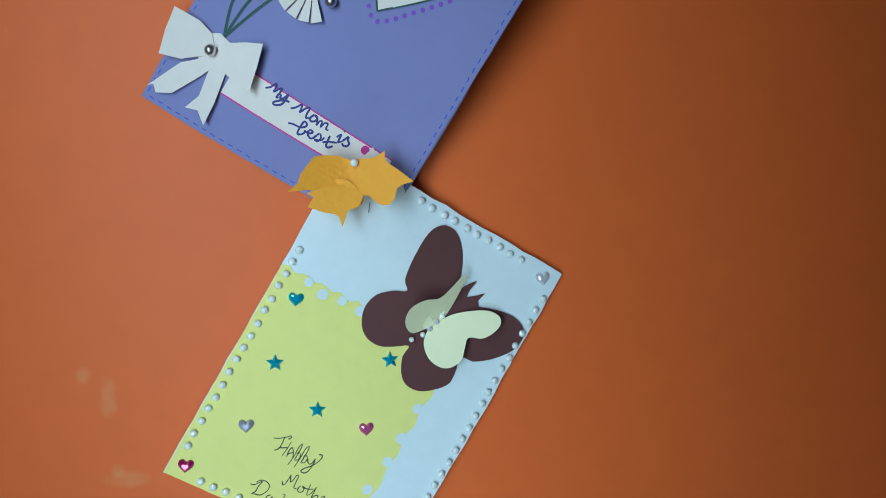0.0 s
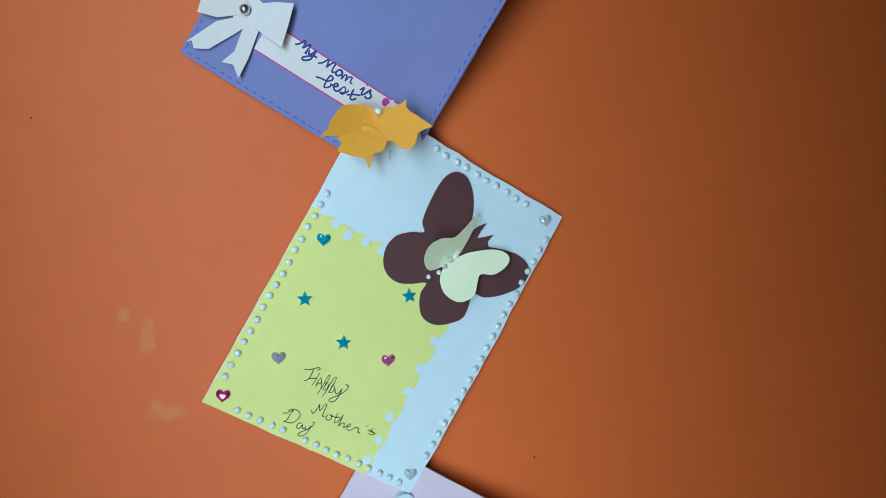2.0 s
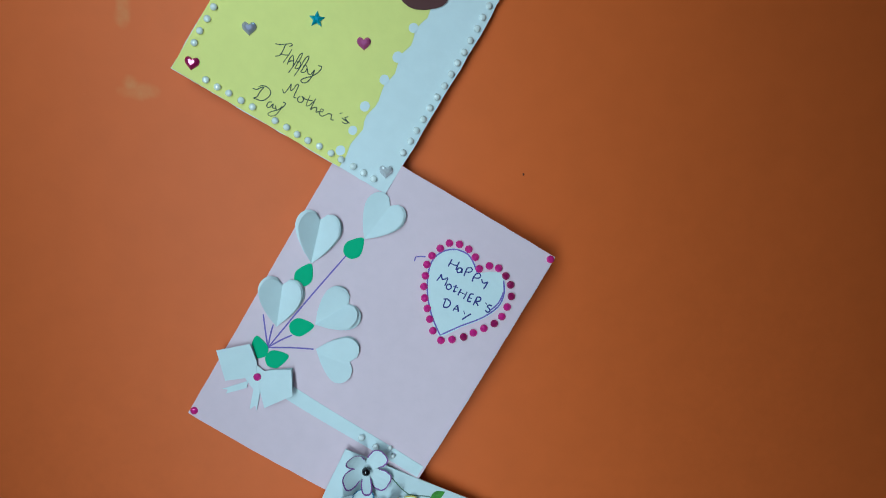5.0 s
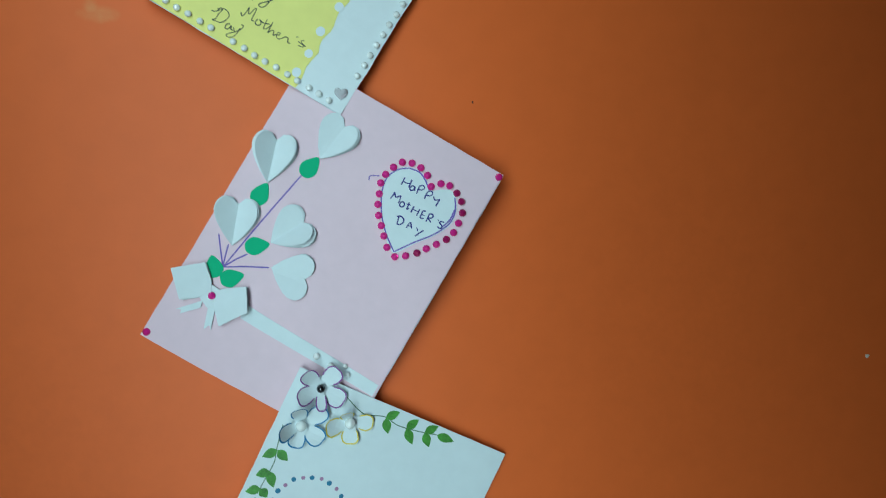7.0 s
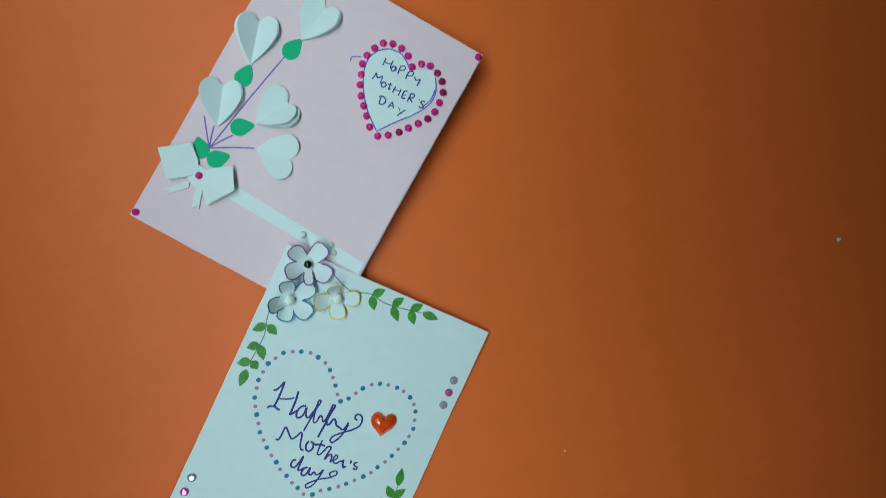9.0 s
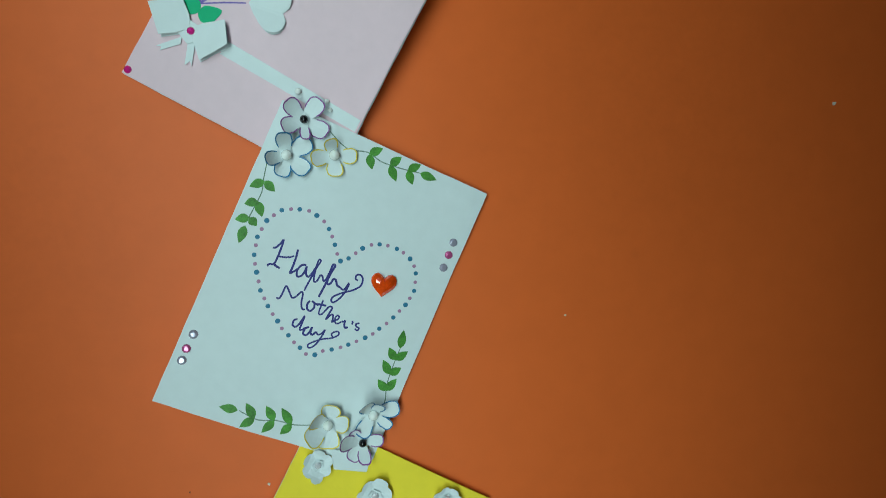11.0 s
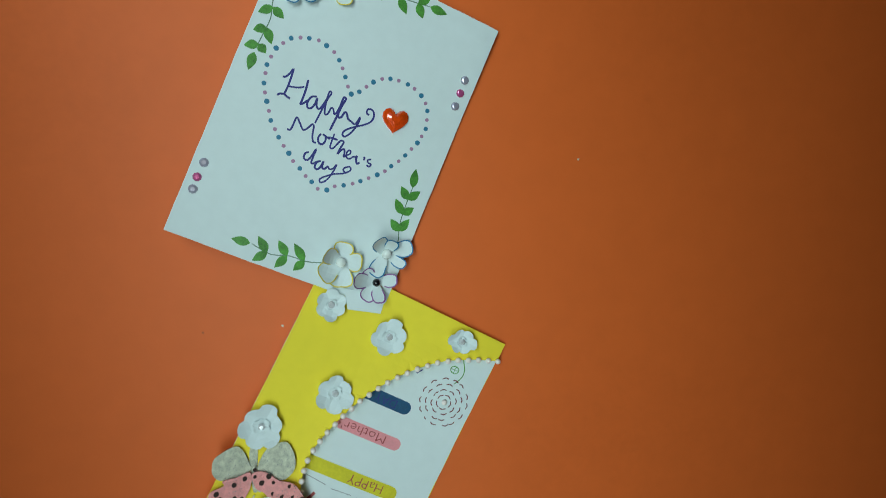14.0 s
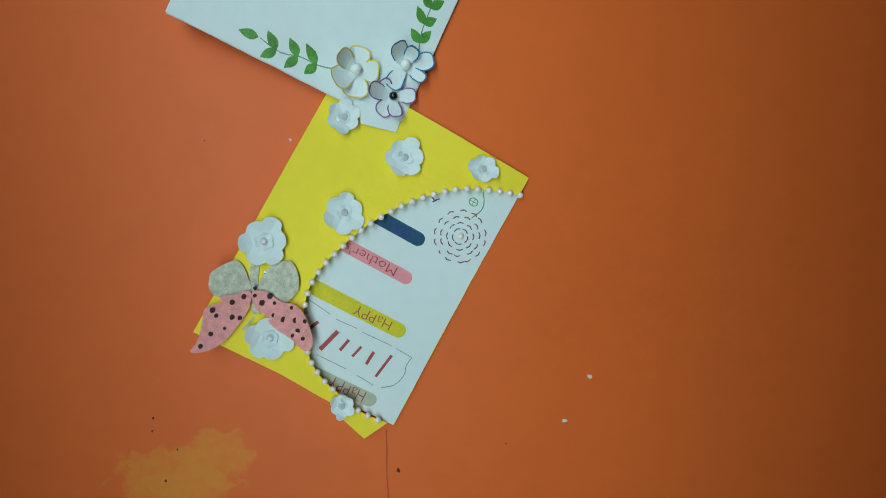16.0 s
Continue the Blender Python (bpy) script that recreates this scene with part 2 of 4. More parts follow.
def sheet(card, pts, h, thick=0.3, lift=None, cell=0):
    """A paper cut-out: the outline laid on the card at height h, lifted by lift(u, v)."""
    bm = bmesh.new()
    bm.faces.new([bm.verts.new((u, v, 0)) for u, v in pts])
    if cell:
        us, vs = [p[0] for p in pts], [p[1] for p in pts]
        for lo, hi, axis in ((min(us), max(us), 0), (min(vs), max(vs), 1)):
            x = lo + cell
            while x < hi:
                co, no = Vector((0, 0, 0)), Vector((0, 0, 0))
                co[axis], no[axis] = x, 1
                bmesh.ops.bisect_plane(bm, geom=bm.verts[:] + bm.edges[:] + bm.faces[:], plane_co=co, plane_no=no)
                x += cell
    bmesh.ops.triangulate(bm, faces=bm.faces[:])
    for f in bm.faces:
        if f.normal.z < 0:
            f.normal_flip()
    low = {}
    for vert in bm.verts:
        u, v = vert.co.x, vert.co.y
        vert.co = card.at(u, v, h + (lift(u, v) if lift else 0))
    top = bm.faces[:]
    rim = [e for e in bm.edges if e.is_boundary]
    ring = [(e.verts[0], e.verts[1], e.link_faces[0]) for e in rim]
    for vert in bm.verts[:]:
        low[vert] = bm.verts.new(vert.co - Vector((0, 0, thick * MM)))
    for f in top:
        bm.faces.new([low[q] for q in reversed(f.verts)])
    for a, b, f in ring:
        loop = [q for q in f.verts]
        i = loop.index(a)
        if loop[(i + 1) % 3] != b:
            a, b = b, a
        bm.faces.new((b, a, low[a], low[b]))
    return bm


def stroke(card, pts, width, h=0.12, bm=None, smooth=3, lift=None):
    """A pen line: a thin ribbon along the points."""
    bm = bm or bmesh.new()
    if smooth and len(pts) > 2:
        pts = spline(pts, smooth, False)
    pts = [Vector(p) for p in pts]
    rows = []
    for i, p in enumerate(pts):
        d = (pts[min(i + 1, len(pts) - 1)] - pts[max(i - 1, 0)])
        d = d.normalized() if d.length > 1e-6 else Vector((1, 0))
        s = Vector((-d.y, d.x)) * width / 2 * (0.75 if i in (0, len(pts) - 1) else 1)
        pair = []
        for q in (p + s, p - s):
            pair.append(bm.verts.new(card.at(q.x, q.y, h + (lift(q.x, q.y) if lift else 0))))
        rows.append(pair)
    for (a, b), (c, d) in zip(rows, rows[1:]):
        bm.faces.new((a, b, d, c))
    return bm


def dots(card, centres, r, h=0.12, bm=None, sides=10):
    bm = bm or bmesh.new()
    for i, (u, v) in enumerate(centres):
        rr = r * (0.85 + 0.3 * random.random())
        bm.faces.new([bm.verts.new(card.at(u + rr * math.cos(a), v + rr * 1.1 * math.sin(a), h))
                      for a in (2 * math.pi * k / sides for k in range(sides))])
    return bm


def ball(r, flat=1.0, seg=12, rings=8):
    bm = bmesh.new()
    bmesh.ops.create_uvsphere(bm, u_segments=seg, v_segments=rings, radius=r * MM,
                              matrix=Matrix.Diagonal((1, 1, flat, 1)))
    return bm


def put(name, mesh, parent, place, turn=0.0, label=""):
    """One more piece that shares a mesh."""
    ob = new(name, mesh)
    ob.parent = parent
    ob.matrix_local = Matrix.Translation(place) @ Matrix.Rotation(turn, 4, "Z")
    if label:
        ob["label"] = label
    return ob


def shared(name, bm, mat, smooth=False):
    me = bpy.data.meshes.new(name)
    bm.normal_update()
    bm.to_mesh(me)
    bm.free()
    me.materials.append(mat)
    if smooth:
        for p in me.polygons:
            p.use_smooth = True
    return me


def facet(outline, height, table=0.5):
    """A flat-backed cut stone: sloping facets in three rows up to a smaller table."""
    bm = bmesh.new()
    n = len(outline)
    rings = [[bm.verts.new((u * MM * k, v * MM * k, height * z * MM)) for u, v in outline]
             for k, z in ((1, 0), (0.97, 0.35), (0.5 + table / 2, 0.78), (table, 1))]
    for a, b in zip(rings, rings[1:]):
        for i in range(n):
            j = (i + 1) % n
            bm.faces.new((a[i], a[j], b[j]))
            bm.faces.new((a[i], b[j], b[i]))
    bm.faces.new(rings[-1])
    return bm


def heart(r, n=14):
    """A heart outline about 2r wide, its point down."""
    out = []
    for i in range(n):
        a = 2 * math.pi * i / n
        x = math.copysign(abs(math.sin(a)) ** 2.3, math.sin(a))
        y = (13 * math.cos(a) - 4 * math.cos(2 * a) - 2 * math.cos(3 * a) - math.cos(4 * a)) / 15
        out.append((-x * r, y * r))
    return out


def star(r):
    return [((r if i % 2 == 0 else r * 0.48) * math.cos(math.pi / 2 + i * math.pi / 5),
             (r if i % 2 == 0 else r * 0.48) * math.sin(math.pi / 2 + i * math.pi / 5)) for i in range(10)]


def round_outline(r, n=9):
    return [(r * math.cos(2 * math.pi * i / n), r * math.sin(2 * math.pi * i / n)) for i in range(n)]


def lettering(card, text, u, v, width, height, mat, turn=0.0, shear=0.0, thin=0.0, h=0.14, wobble=0.0):
    """Written words: lower left corner at (u, v), fitted into width x height."""
    cu = bpy.data.curves.new("lettering", "FONT")
    cu.body, cu.size, cu.shear, cu.offset, cu.resolution_u = text, 1.0, shear, -thin, 3
    tmp = bpy.data.objects.new("lettering", cu)
    scene.collection.objects.link(tmp)
    bpy.context.view_layer.update()
    me = bpy.data.meshes.new_from_object(tmp.evaluated_get(bpy.context.evaluated_depsgraph_get()))
    bpy.data.objects.remove(tmp)
    me.name = "lettering"
    xs, ys = [p.co.x for p in me.vertices], [p.co.y for p in me.vertices]
    x0, y0 = min(xs), min(ys)
    kx, ky = width / (max(xs) - x0), height / (max(ys) - y0)
    c, s = math.cos(radians(turn)), math.sin(radians(turn))
    for p in me.vertices:
        a, b = (p.co.x - x0) * kx, (p.co.y - y0) * ky
        b += wobble * math.sin(a * 0.7)
        p.co = card.at(u + a * c - b * s, v + a * s + b * c, h)
    me.materials.clear()
    me.materials.append(mat)
    ob = new("lettering", me)
    ob.parent = card.ob
    return ob


def written(card, strokes, width, mat, h=0.15, parent=None):
    """One handwritten word: its pen strokes, each a list of (u, v), in one mesh. The pen presses unevenly."""
    bm = bmesh.new()
    for k, pts in enumerate(strokes):
        stroke(card, pts, width * (1 + 0.12 * math.sin(2.3 * k)), h + 0.012 * (k % 3), bm, 4)
    return part("lettering", bm, mat, parent or card.ob)


def edge_outline(w, h, rough=0.3, step=9.0, skew=0.0):
    """A hand-cut rectangle."""
    pts = []
    for (a, b), (c, d) in (((0, 0), (w, 0)), ((w, 0), (w + skew, h)), ((w + skew, h), (skew, h)), ((skew, h), (0, 0))):
        n = max(2, int(math.hypot(c - a, d - b) / step))
        for i in range(n):
            t = i / n
            j = rough if i else 0.0
            pts.append((a + (c - a) * t + random.uniform(-j, j), b + (d - b) * t + random.uniform(-j, j)))
    return pts


def covers(card, w, h, mat, back=None, rough=0.25, gap=1.6):
    part("front_cover", sheet(card, edge_outline(w, h, rough), 0, 0.45, cell=7), mat, card.ob)
    part("back_cover", sheet(card, [(u + 0.5, v - 0.4) for u, v in edge_outline(w, h, rough)], -gap, 0.45, cell=22),
         back or mat, card.ob)


PEARL = shared("pearl", ball(2.2, 0.6), pearl_mat, True)
SMALL_PEARL = shared("pearl", ball(2.1, 0.9), rosy_pearl, True)
BIG_PEARL = shared("pearl", ball(3.6), pearl_mat, True)
LITTLE_PEARL = shared("pearl", ball(1.7), pearl_mat, True)
BLACK_BEAD = shared("black_bead", ball(2.9), black_bead, True)
SILVER_BEAD = shared("silver_bead", ball(3.2), silver_bead, True)
ROUND_PINK = shared("round_gem", facet(round_outline(2.6), 2.0, 0.34), pink_gem)
ROUND_PLUM = shared("round_gem", facet(round_outline(2.6), 2.0, 0.34), plum_gem)
ROUND_CLEAR = shared("round_gem", facet(round_outline(3.1), 1.7), lilac_gem)
ROUND_ROSE = shared("round_gem", facet(round_outline(3.0), 1.7), rose_gem)
GLINT = shared("round_gem", facet(round_outline(2.5), 2.0), clear_gem)
SMALL_GLINT = shared("round_gem", facet(round_outline(1.9), 1.6), clear_gem)


def leaf_outline(base, tip, width, k=6):
    b, t = Vector(base), Vector(tip)
    d = t - b
    s = Vector((-d.y, d.x)).normalized() * width / 2
    f = [(b + d * x + s * math.sin(math.pi * x ** 0.8)) for x in (i / k for i in range(k + 1))]
    g = [(b + d * x - s * math.sin(math.pi * x ** 0.8)) for x in (i / k for i in range(k - 1, 0, -1))]
    return [(p.x, p.y) for p in f + g]


def flower_outline(n, r, seed, dent=0.32, per=6):
    rnd = random.Random(seed)
    size = [r * rnd.uniform(0.88, 1.1) for _ in range(n)]
    out = []
    for i in range(n):
        for j in range(per):
            t = j / per
            a = 2 * math.pi * (i + t) / n
            k = 1 - dent * (1 - abs(math.sin(math.pi * t)) ** 0.6)
            rr = size[i] if 0 < j else (size[i] + size[i - 1]) / 2
            out.append((rr * k * math.cos(a), rr * k * math.sin(a)))
    return out


def cut_flower(card, u, v, petals, edge, middle, h, seed):
    """A paper flower cut in one piece with pen-coloured petal edges and a bead in the middle, each petal curled its own way."""
    rnd = random.Random(seed * 7)
    c = Vector((u, v))
    flower = part("paper_flower", sheet(card, [(u + 5.2 * math.cos(a), v + 5.2 * math.sin(a)) for a in (k * math.pi / 6 for k in range(12))], h + 0.7, 0.3), white_paper,
                  card.ob, "curled white paper flower with coloured petal edges")
    shape = spline([(0.05, 0.26), (0.3, 0.34), (0.62, 0.47), (0.86, 0.45), (0.99, 0.26), (1.0, 0), (0.98, -0.24), (0.85, -0.44), (0.6, -0.48), (0.3, -0.33), (0.05, -0.26)], 3, False)
    for k, (tu, tv, fat, rise) in enumerate(petals):
        d = Vector((tu, tv)) - c
        length = d.length
        d.normalize()
        s = Vector((-d.y, d.x))
        pts = []
        for x, y in shape:
            q = c + d * (x * length) + s * (y * fat * length * rnd.uniform(0.97, 1.03))
            pts.append((q.x, q.y))
        pts.reverse()
        side = rnd.uniform(-0.3, 0.3)
        lift = lambda x, y, rise=rise, length=length, side=side, d=d, s=s: (
            rise * (max(0, (Vector((x, y)) - c).dot(d)) / length) ** 1.6 + (side * (Vector((x, y)) - c).dot(s) + 0.03 * (Vector((x, y)) - c).dot(s) ** 2)
            * max(0, (Vector((x, y)) - c).dot(d)) / length)
        part("petal", sheet(card, pts, h + 0.12 * k, 0.3, lift, cell=length / 5), white_paper, flower)
        part("petal_edge", stroke(card, [p for p in pts if (Vector(p) - c).dot(d) > 0.34 * length], 0.8, h + 0.15 + 0.12 * k, smooth=0, lift=lift), edge, flower)
    put(middle.name.split(".")[0], middle, flower, card.at(u, v, h + 3.2))
    return flower


def rosette(card, u, v, r, seed, ground, n=6):
    """A cupped white paper flower of two layers with a glittering stone."""
    flower = None
    for layer, (k, h, cup) in enumerate(((1.0, 1.0, 5.0), (0.38, 1.6, 2.4))):
        t = seed * 0.7 + layer * 0.5
        c, s = math.cos(t), math.sin(t)
        pts = [(u + a * c - b * s, v + a * s + b * c) for a, b in flower_outline(n, r * k, seed + layer, 0.17)]
        lift = lambda x, y, k=k, cup=cup: ground(u, v) + cup * (math.hypot(x - u, y - v) / (r * k)) ** 2 * (
            0.75 + 0.25 * math.sin(4 * math.atan2(y - v, x - u) + seed))
        ob = part("paper_flower" if layer == 0 else "inner_petals", sheet(card, pts, h, 0.25, lift, cell=r * k / 3),
                  white_paper, flower or card.ob, "" if layer else "cupped white paper flower")
        flower = flower or ob
    put("round_gem", GLINT, flower, card.at(u, v, 2.6 + ground(u, v)), seed, "clear glittering stone")
    return flower


def blade(card, base, tip, width, mat, h=0.13):
    return part("leaf", sheet(card, leaf_outline(base, tip, width), h, 0.08), mat, card.ob)


# blue card, at the top
random.seed(3)
BLUE = Card((-0.1337, -0.0024, 1.7110), (0.8532, -0.1230, -0.5068), (-0.1450, -0.9894, -0.0041), ((149, 0, -14, 110), (0, 0, 1, 60), (160, 150, 8, 100), (119, 56, -1.6, 24), (126, 30, -1.5, 20)),
            "periwinkle blue card with white paper bow and ribbon strip", 0.4, 0.6)
covers(BLUE, 149, 212, blue_paper)
dash = bmesh.new()
for k in range(26):
    stroke(BLUE, [(4 + k * 5.4, 2.3), (6.8 + k * 5.4, 2.3 + random.uniform(-.3, .3))], 0.8, bm=dash)
for k in range(36):
    stroke(BLUE, [(2.2, 4 + k * 5.6), (2.2 + random.uniform(-.3, .3), 6.8 + k * 5.6)], 0.8, bm=dash)
    stroke(BLUE, [(146.6, 4 + k * 5.6), (146.6 + random.uniform(-.3, .3), 6.8 + k * 5.6)], 0.8, bm=dash)
part("stitch_border", dash, border_ink, BLUE.ob, "dashed blue pen border")
strip = part("ribbon_strip", sheet(BLUE, [(36, 24), (133, 24), (133, 42.5), (36, 43.4)], 0.3, 0.2, cell=10), cream_paper, BLUE.ob,
             "white paper strip with magenta edges")
for pair in (((36, 24.2), (70, 24), (133, 24)), ((36, 43.2), (90, 42.6), (133, 42.4))):
    part("ribbon_edge", stroke(BLUE, pair, 0.9, 0.45, smooth=8), magenta_ink, strip)
written(BLUE, [[(55.3, 39.5), (57.3, 41.1), (59.4, 44.6), (60.2, 42), (60.1, 40), (62.3, 43.3), (63.4, 43.7), (63.1, 40.3), (62.7, 38.2), (63.8, 38.9)],
               [(64.2, 41.1), (64.8, 38.9), (66.5, 40.3), (67.6, 42.9), (67.6, 40), (66.8, 36.4), (63.9, 34.2), (62.6, 35), (64.3, 37), (67.4, 39.3), (70, 39.7)]], 1.05, blue_ink, 0.5)
written(BLUE, [[(72, 37.2), (74.3, 39.3), (76.4, 42.4), (77.1, 39.4), (77.3, 38), (79, 41.6), (80.9, 42.8), (80.9, 39.3), (81.5, 37.2), (82.9, 38.1)],
               [(84.7, 41.1), (83.5, 38.7), (84.4, 37.1), (86.4, 38.1), (86.8, 40.2), (84.7, 41.1), (86.8, 40.8)],
               [(86.8, 40.8), (87.8, 38.3), (88.1, 36.6), (88.7, 39.6), (90, 40.1), (90.5, 36.9), (91.4, 40), (93.2, 40.8), (93.5, 37.8), (95.1, 37.9)]], 1.05, blue_ink, 0.5)
written(BLUE, [[(100.6, 37), (102.2, 39.6), (102.4, 37), (102.7, 35), (104.3, 36.6)], [(104.3, 36.6), (106.2, 40.6), (106.7, 38.8), (108.2, 37.6), (107.9, 35.8), (106, 34.9), (104.9, 35.8)],
               [(102.2, 42.4), (103.4, 41.8)]], 1.05, blue_ink, 0.5)
written(BLUE, [[(74.6, 29.6), (77, 30.5), (81.6, 31.2), (83.9, 33.9), (81.9, 35.2), (81.2, 32.5), (81.3, 27.8), (82.7, 27.4), (84.5, 29.5), (84.1, 31.2)],
               [(84.4, 30.7), (86.9, 30.8), (88.3, 32.3), (86.7, 32.9), (86.1, 30.5), (88.3, 28.8), (90, 29.8), (90.9, 32.3)],
               [(90.9, 32.3), (92, 33.7), (93.5, 32.1), (93, 29.5), (90.9, 29.4), (94.2, 30.9), (95.1, 33.3)],
               [(97.3, 35.7), (97.5, 32), (98.2, 29.5), (99.9, 29.9), (101.1, 31.7)], [(95.4, 30.4), (98.4, 32.6), (102.5, 34.5)]], 1.05, blue_ink, 0.5)
part("red_mark", dots(BLUE, [(117.5, 39.2)], 2.6, 0.5), magenta_ink, BLUE.ob)
for tip in ((17.8, 70.5), (25.7, 75.5), (35.2, 81.5)):
    part("stem", stroke(BLUE, [(23.2, 50.5), ((23.2 + tip[0]) / 2 - 0.6, (50.5 + tip[1]) / 2), tip, (tip[0] * 1.15 + 1, tip[1] * 1.12)],
                        1.6, 0.2), pine_ink, BLUE.ob)
bow = part("paper_bow", sheet(BLUE, [(17, 49), (21, 51.5), (29, 49.5), (31, 42), (31.5, 34), (22, 29.5), (16, 35), (15, 42)], 1.4, 0.3),
           cream_paper, BLUE.ob, "white folded paper bow")
wing = lambda cx: (lambda u, v: 0.22 * abs(u - cx))
part("bow_loop", sheet(BLUE, [(21.5, 44), (17.5, 49), (9.5, 51.4), (-4, 50.8), (-2.6, 38), (0.2, 25.2), (10.6, 28.8), (21, 38)],
                       1.6, 0.3, wing(21), 6), cream_paper, bow)
part("bow_loop", sheet(BLUE, [(23, 44), (28, 49.6), (36, 54.6), (45, 58.8), (48.4, 47), (51.4, 33.6), (43, 33.8), (33.4, 34.6), (25, 37)],
                       1.6, 0.3, wing(23), 6), cream_paper, bow)
part("bow_tail", sheet(BLUE, [(21, 37), (10.4, 26.8), (1.7, 7.2), (4, 9.5), (7.4, 6.2), (14.8, 10.4), (23, 26), (26, 33)], 1.0, 0.3,
                       lambda u, v: 0.08 * (37 - v), 6), cream_paper, bow)
part("bow_tail", sheet(BLUE, [(25, 33), (28.2, 17), (25.2, 7.8), (31.6, 10), (38.2, 4.8), (37, 18), (33.6, 35)], 1.2, 0.3,
                       lambda u, v: 0.12 * (37 - v), 6), cream_paper, bow)
put("silver_bead", SILVER_BEAD, bow, BLUE.at(21.8, 41, 4.2), label="round silver bead")
for fan_u, fan_v, lean in ((50.5, 100, -2.65), (19, 96, -2.9)):
    fan = None
    for k in range(4):
        a0, a1 = 0.5 + lean + k * 0.34, 0.5 + lean + (k + 1) * 0.34
        pleat = [(fan_u, fan_v), (fan_u + 21 * math.cos(a0), fan_v + 21 * math.sin(a0)), (fan_u + 21 * math.cos(a1), fan_v + 21 * math.sin(a1))]
        mid = (a0 + a1) / 2
        ob = part("pleated_flower" if fan is None else "pleat",
                  sheet(BLUE, pleat, 1.0, 0.25, lambda u, v, m=mid: (3.5 if math.atan2(v - fan_v, u - fan_u) > m else 0.8) * min(1, math.hypot(u - fan_u, v - fan_v) / 20)),
                  cream_paper, fan or BLUE.ob, "" if fan else "pleated white paper flower")
        fan = fan or ob
    if fan_u > 40:
        put("silver_bead", SILVER_BEAD, fan, BLUE.at(64, 96.4, 4), label="round silver bead")
panel = [(86.6, 105.5), (115.2, 131.7), (124, 146), (122, 160), (108, 166), (96, 160), (88, 164), (76, 156), (72, 142), (76, 122)]
part("heart_panel", sheet(BLUE, panel, 0.4, 0.3), cream_paper, BLUE.ob, "white heart-shaped paper panel")
part("panel_outline", stroke(BLUE, panel + panel[:1], 1.2, 0.55, smooth=2), pine_ink, BLUE.ob)
ring = spline([(89.4, 101.1), (104.4, 115.4), (121.5, 134.6), (130, 148), (127, 164), (110, 172), (96, 166), (86, 170), (70, 160), (66, 142), (71, 120), (80.2, 106.6)], 8)
PURPLE_DOT = shared("ink_dot", facet(round_outline(1.35, 10), 0.12, 0.9), purple_dot_ink)
for u, v in along(ring, 5.0):
    put("ink_dot", PURPLE_DOT, BLUE.ob, BLUE.at(u, v, 0.03))

# amber paper flower pinned over the joint
amber = new("paper_flower")
amber.matrix_world = BLUE.ob.matrix_world.copy()
tagged(amber, "amber crepe paper flower with a pearl pinned over two cards", "paper flower")


class Lifted:
    """The same frame as a card, for a thing that rests on it."""

    def __init__(self, card, ob):
        self.card, self.ob = card, ob

    def at(self, u, v, h=0.0):
        return Vector((u, v, h)) * MM


AMB = Lifted(BLUE, amber)
curl = lambda cu, cv, k: (lambda u, v: k * math.hypot(u - cu, v - cv) ** 1.2 / 10)
part("petal", sheet(AMB, [(98.3, 0.8), (99.8, 7), (98.5, 11.7), (98.8, 18), (99.4, 23.4), (104, 27), (108.8, 29.8), (117.9, 32), (122, 26), (119, 18), (112, 10), (105, 6)],
                    6.2, 0.3, curl(118, 26, 2.2), 3), amber_paper, amber)
part("petal", sheet(AMB, [(117, 32.6), (121.5, 36), (125.5, 38.8), (127.6, 42), (129.2, 45.6), (131.2, 42), (134.2, 41), (140, 41), (151, 40.3), (147, 36), (145.2, 32.2),
                          (147, 27), (146.4, 22.7), (143, 20.4), (140.2, 19.9), (134.1, 20.6), (127, 17), (120, 22)],
                    6.6, 0.3, curl(118, 28, 1.2), 3), amber_paper, amber)
part("petal", sheet(AMB, [(122, 21), (132, 19), (133, 13), (129.1, 8.3), (131.5, -0.4), (127, 3.1), (124.4, 3.1), (119.1, 0.9), (110.4, -1.1), (110.3, 4.6), (106, 5), (113, 13)],
                    7.6, 0.3, curl(124, 30, 1.3), 3), amber_paper, amber)
part("petal", sheet(AMB, spline([(105, 6.5), (110, 14), (117, 20.5), (125, 21.5), (132, 18), (132.5, 13.5), (126, 14.5), (118, 13), (111, 8)]), 10.5, 0.3, curl(121, 20, -1.3), 2.5), amber_paper, amber)
put("pearl", PEARL, amber, AMB.at(118.4, 31.4, 9.4))

# butterfly card
random.seed(5)
SKY = Card((-0.1244, -0.0162, 1.5005), (0.8750, 0.0363, -0.4828), (0.0506, -0.9986, 0.0166), ((0, 212, 7.5, 110), (148, 212, 1.5, 70)),
           "pale blue and lime card with brown paper butterfly and pearl border", 0.35, 0.2)
part("front_cover", sheet(SKY, [(u + (1.6 * math.sin(math.pi * v / 212) if u > 140 else 0), v) for u, v in edge_outline(148, 212, 0.45) if u + 212 - v > 12], 0, 0.45, cell=11), sky_paper, SKY.ob)
part("back_cover", sheet(SKY, [(u, v) for u, v in edge_outline(148.4, 211.6, 0.3) if u + 212 - v > 12], -1.6, 0.45, cell=22), white_paper, SKY.ob)
top = [(x, 137.2 + 1.3 * math.sin(x * 0.55) + random.uniform(-.4, .4)) for x in range(112, -1, -4)]
side = [(114.6 + 1.2 * math.sin(y * 0.3) + random.uniform(-.4, .4) - (0.06 * y if y < 10 else 0), y) for y in range(0, 137, 4)]
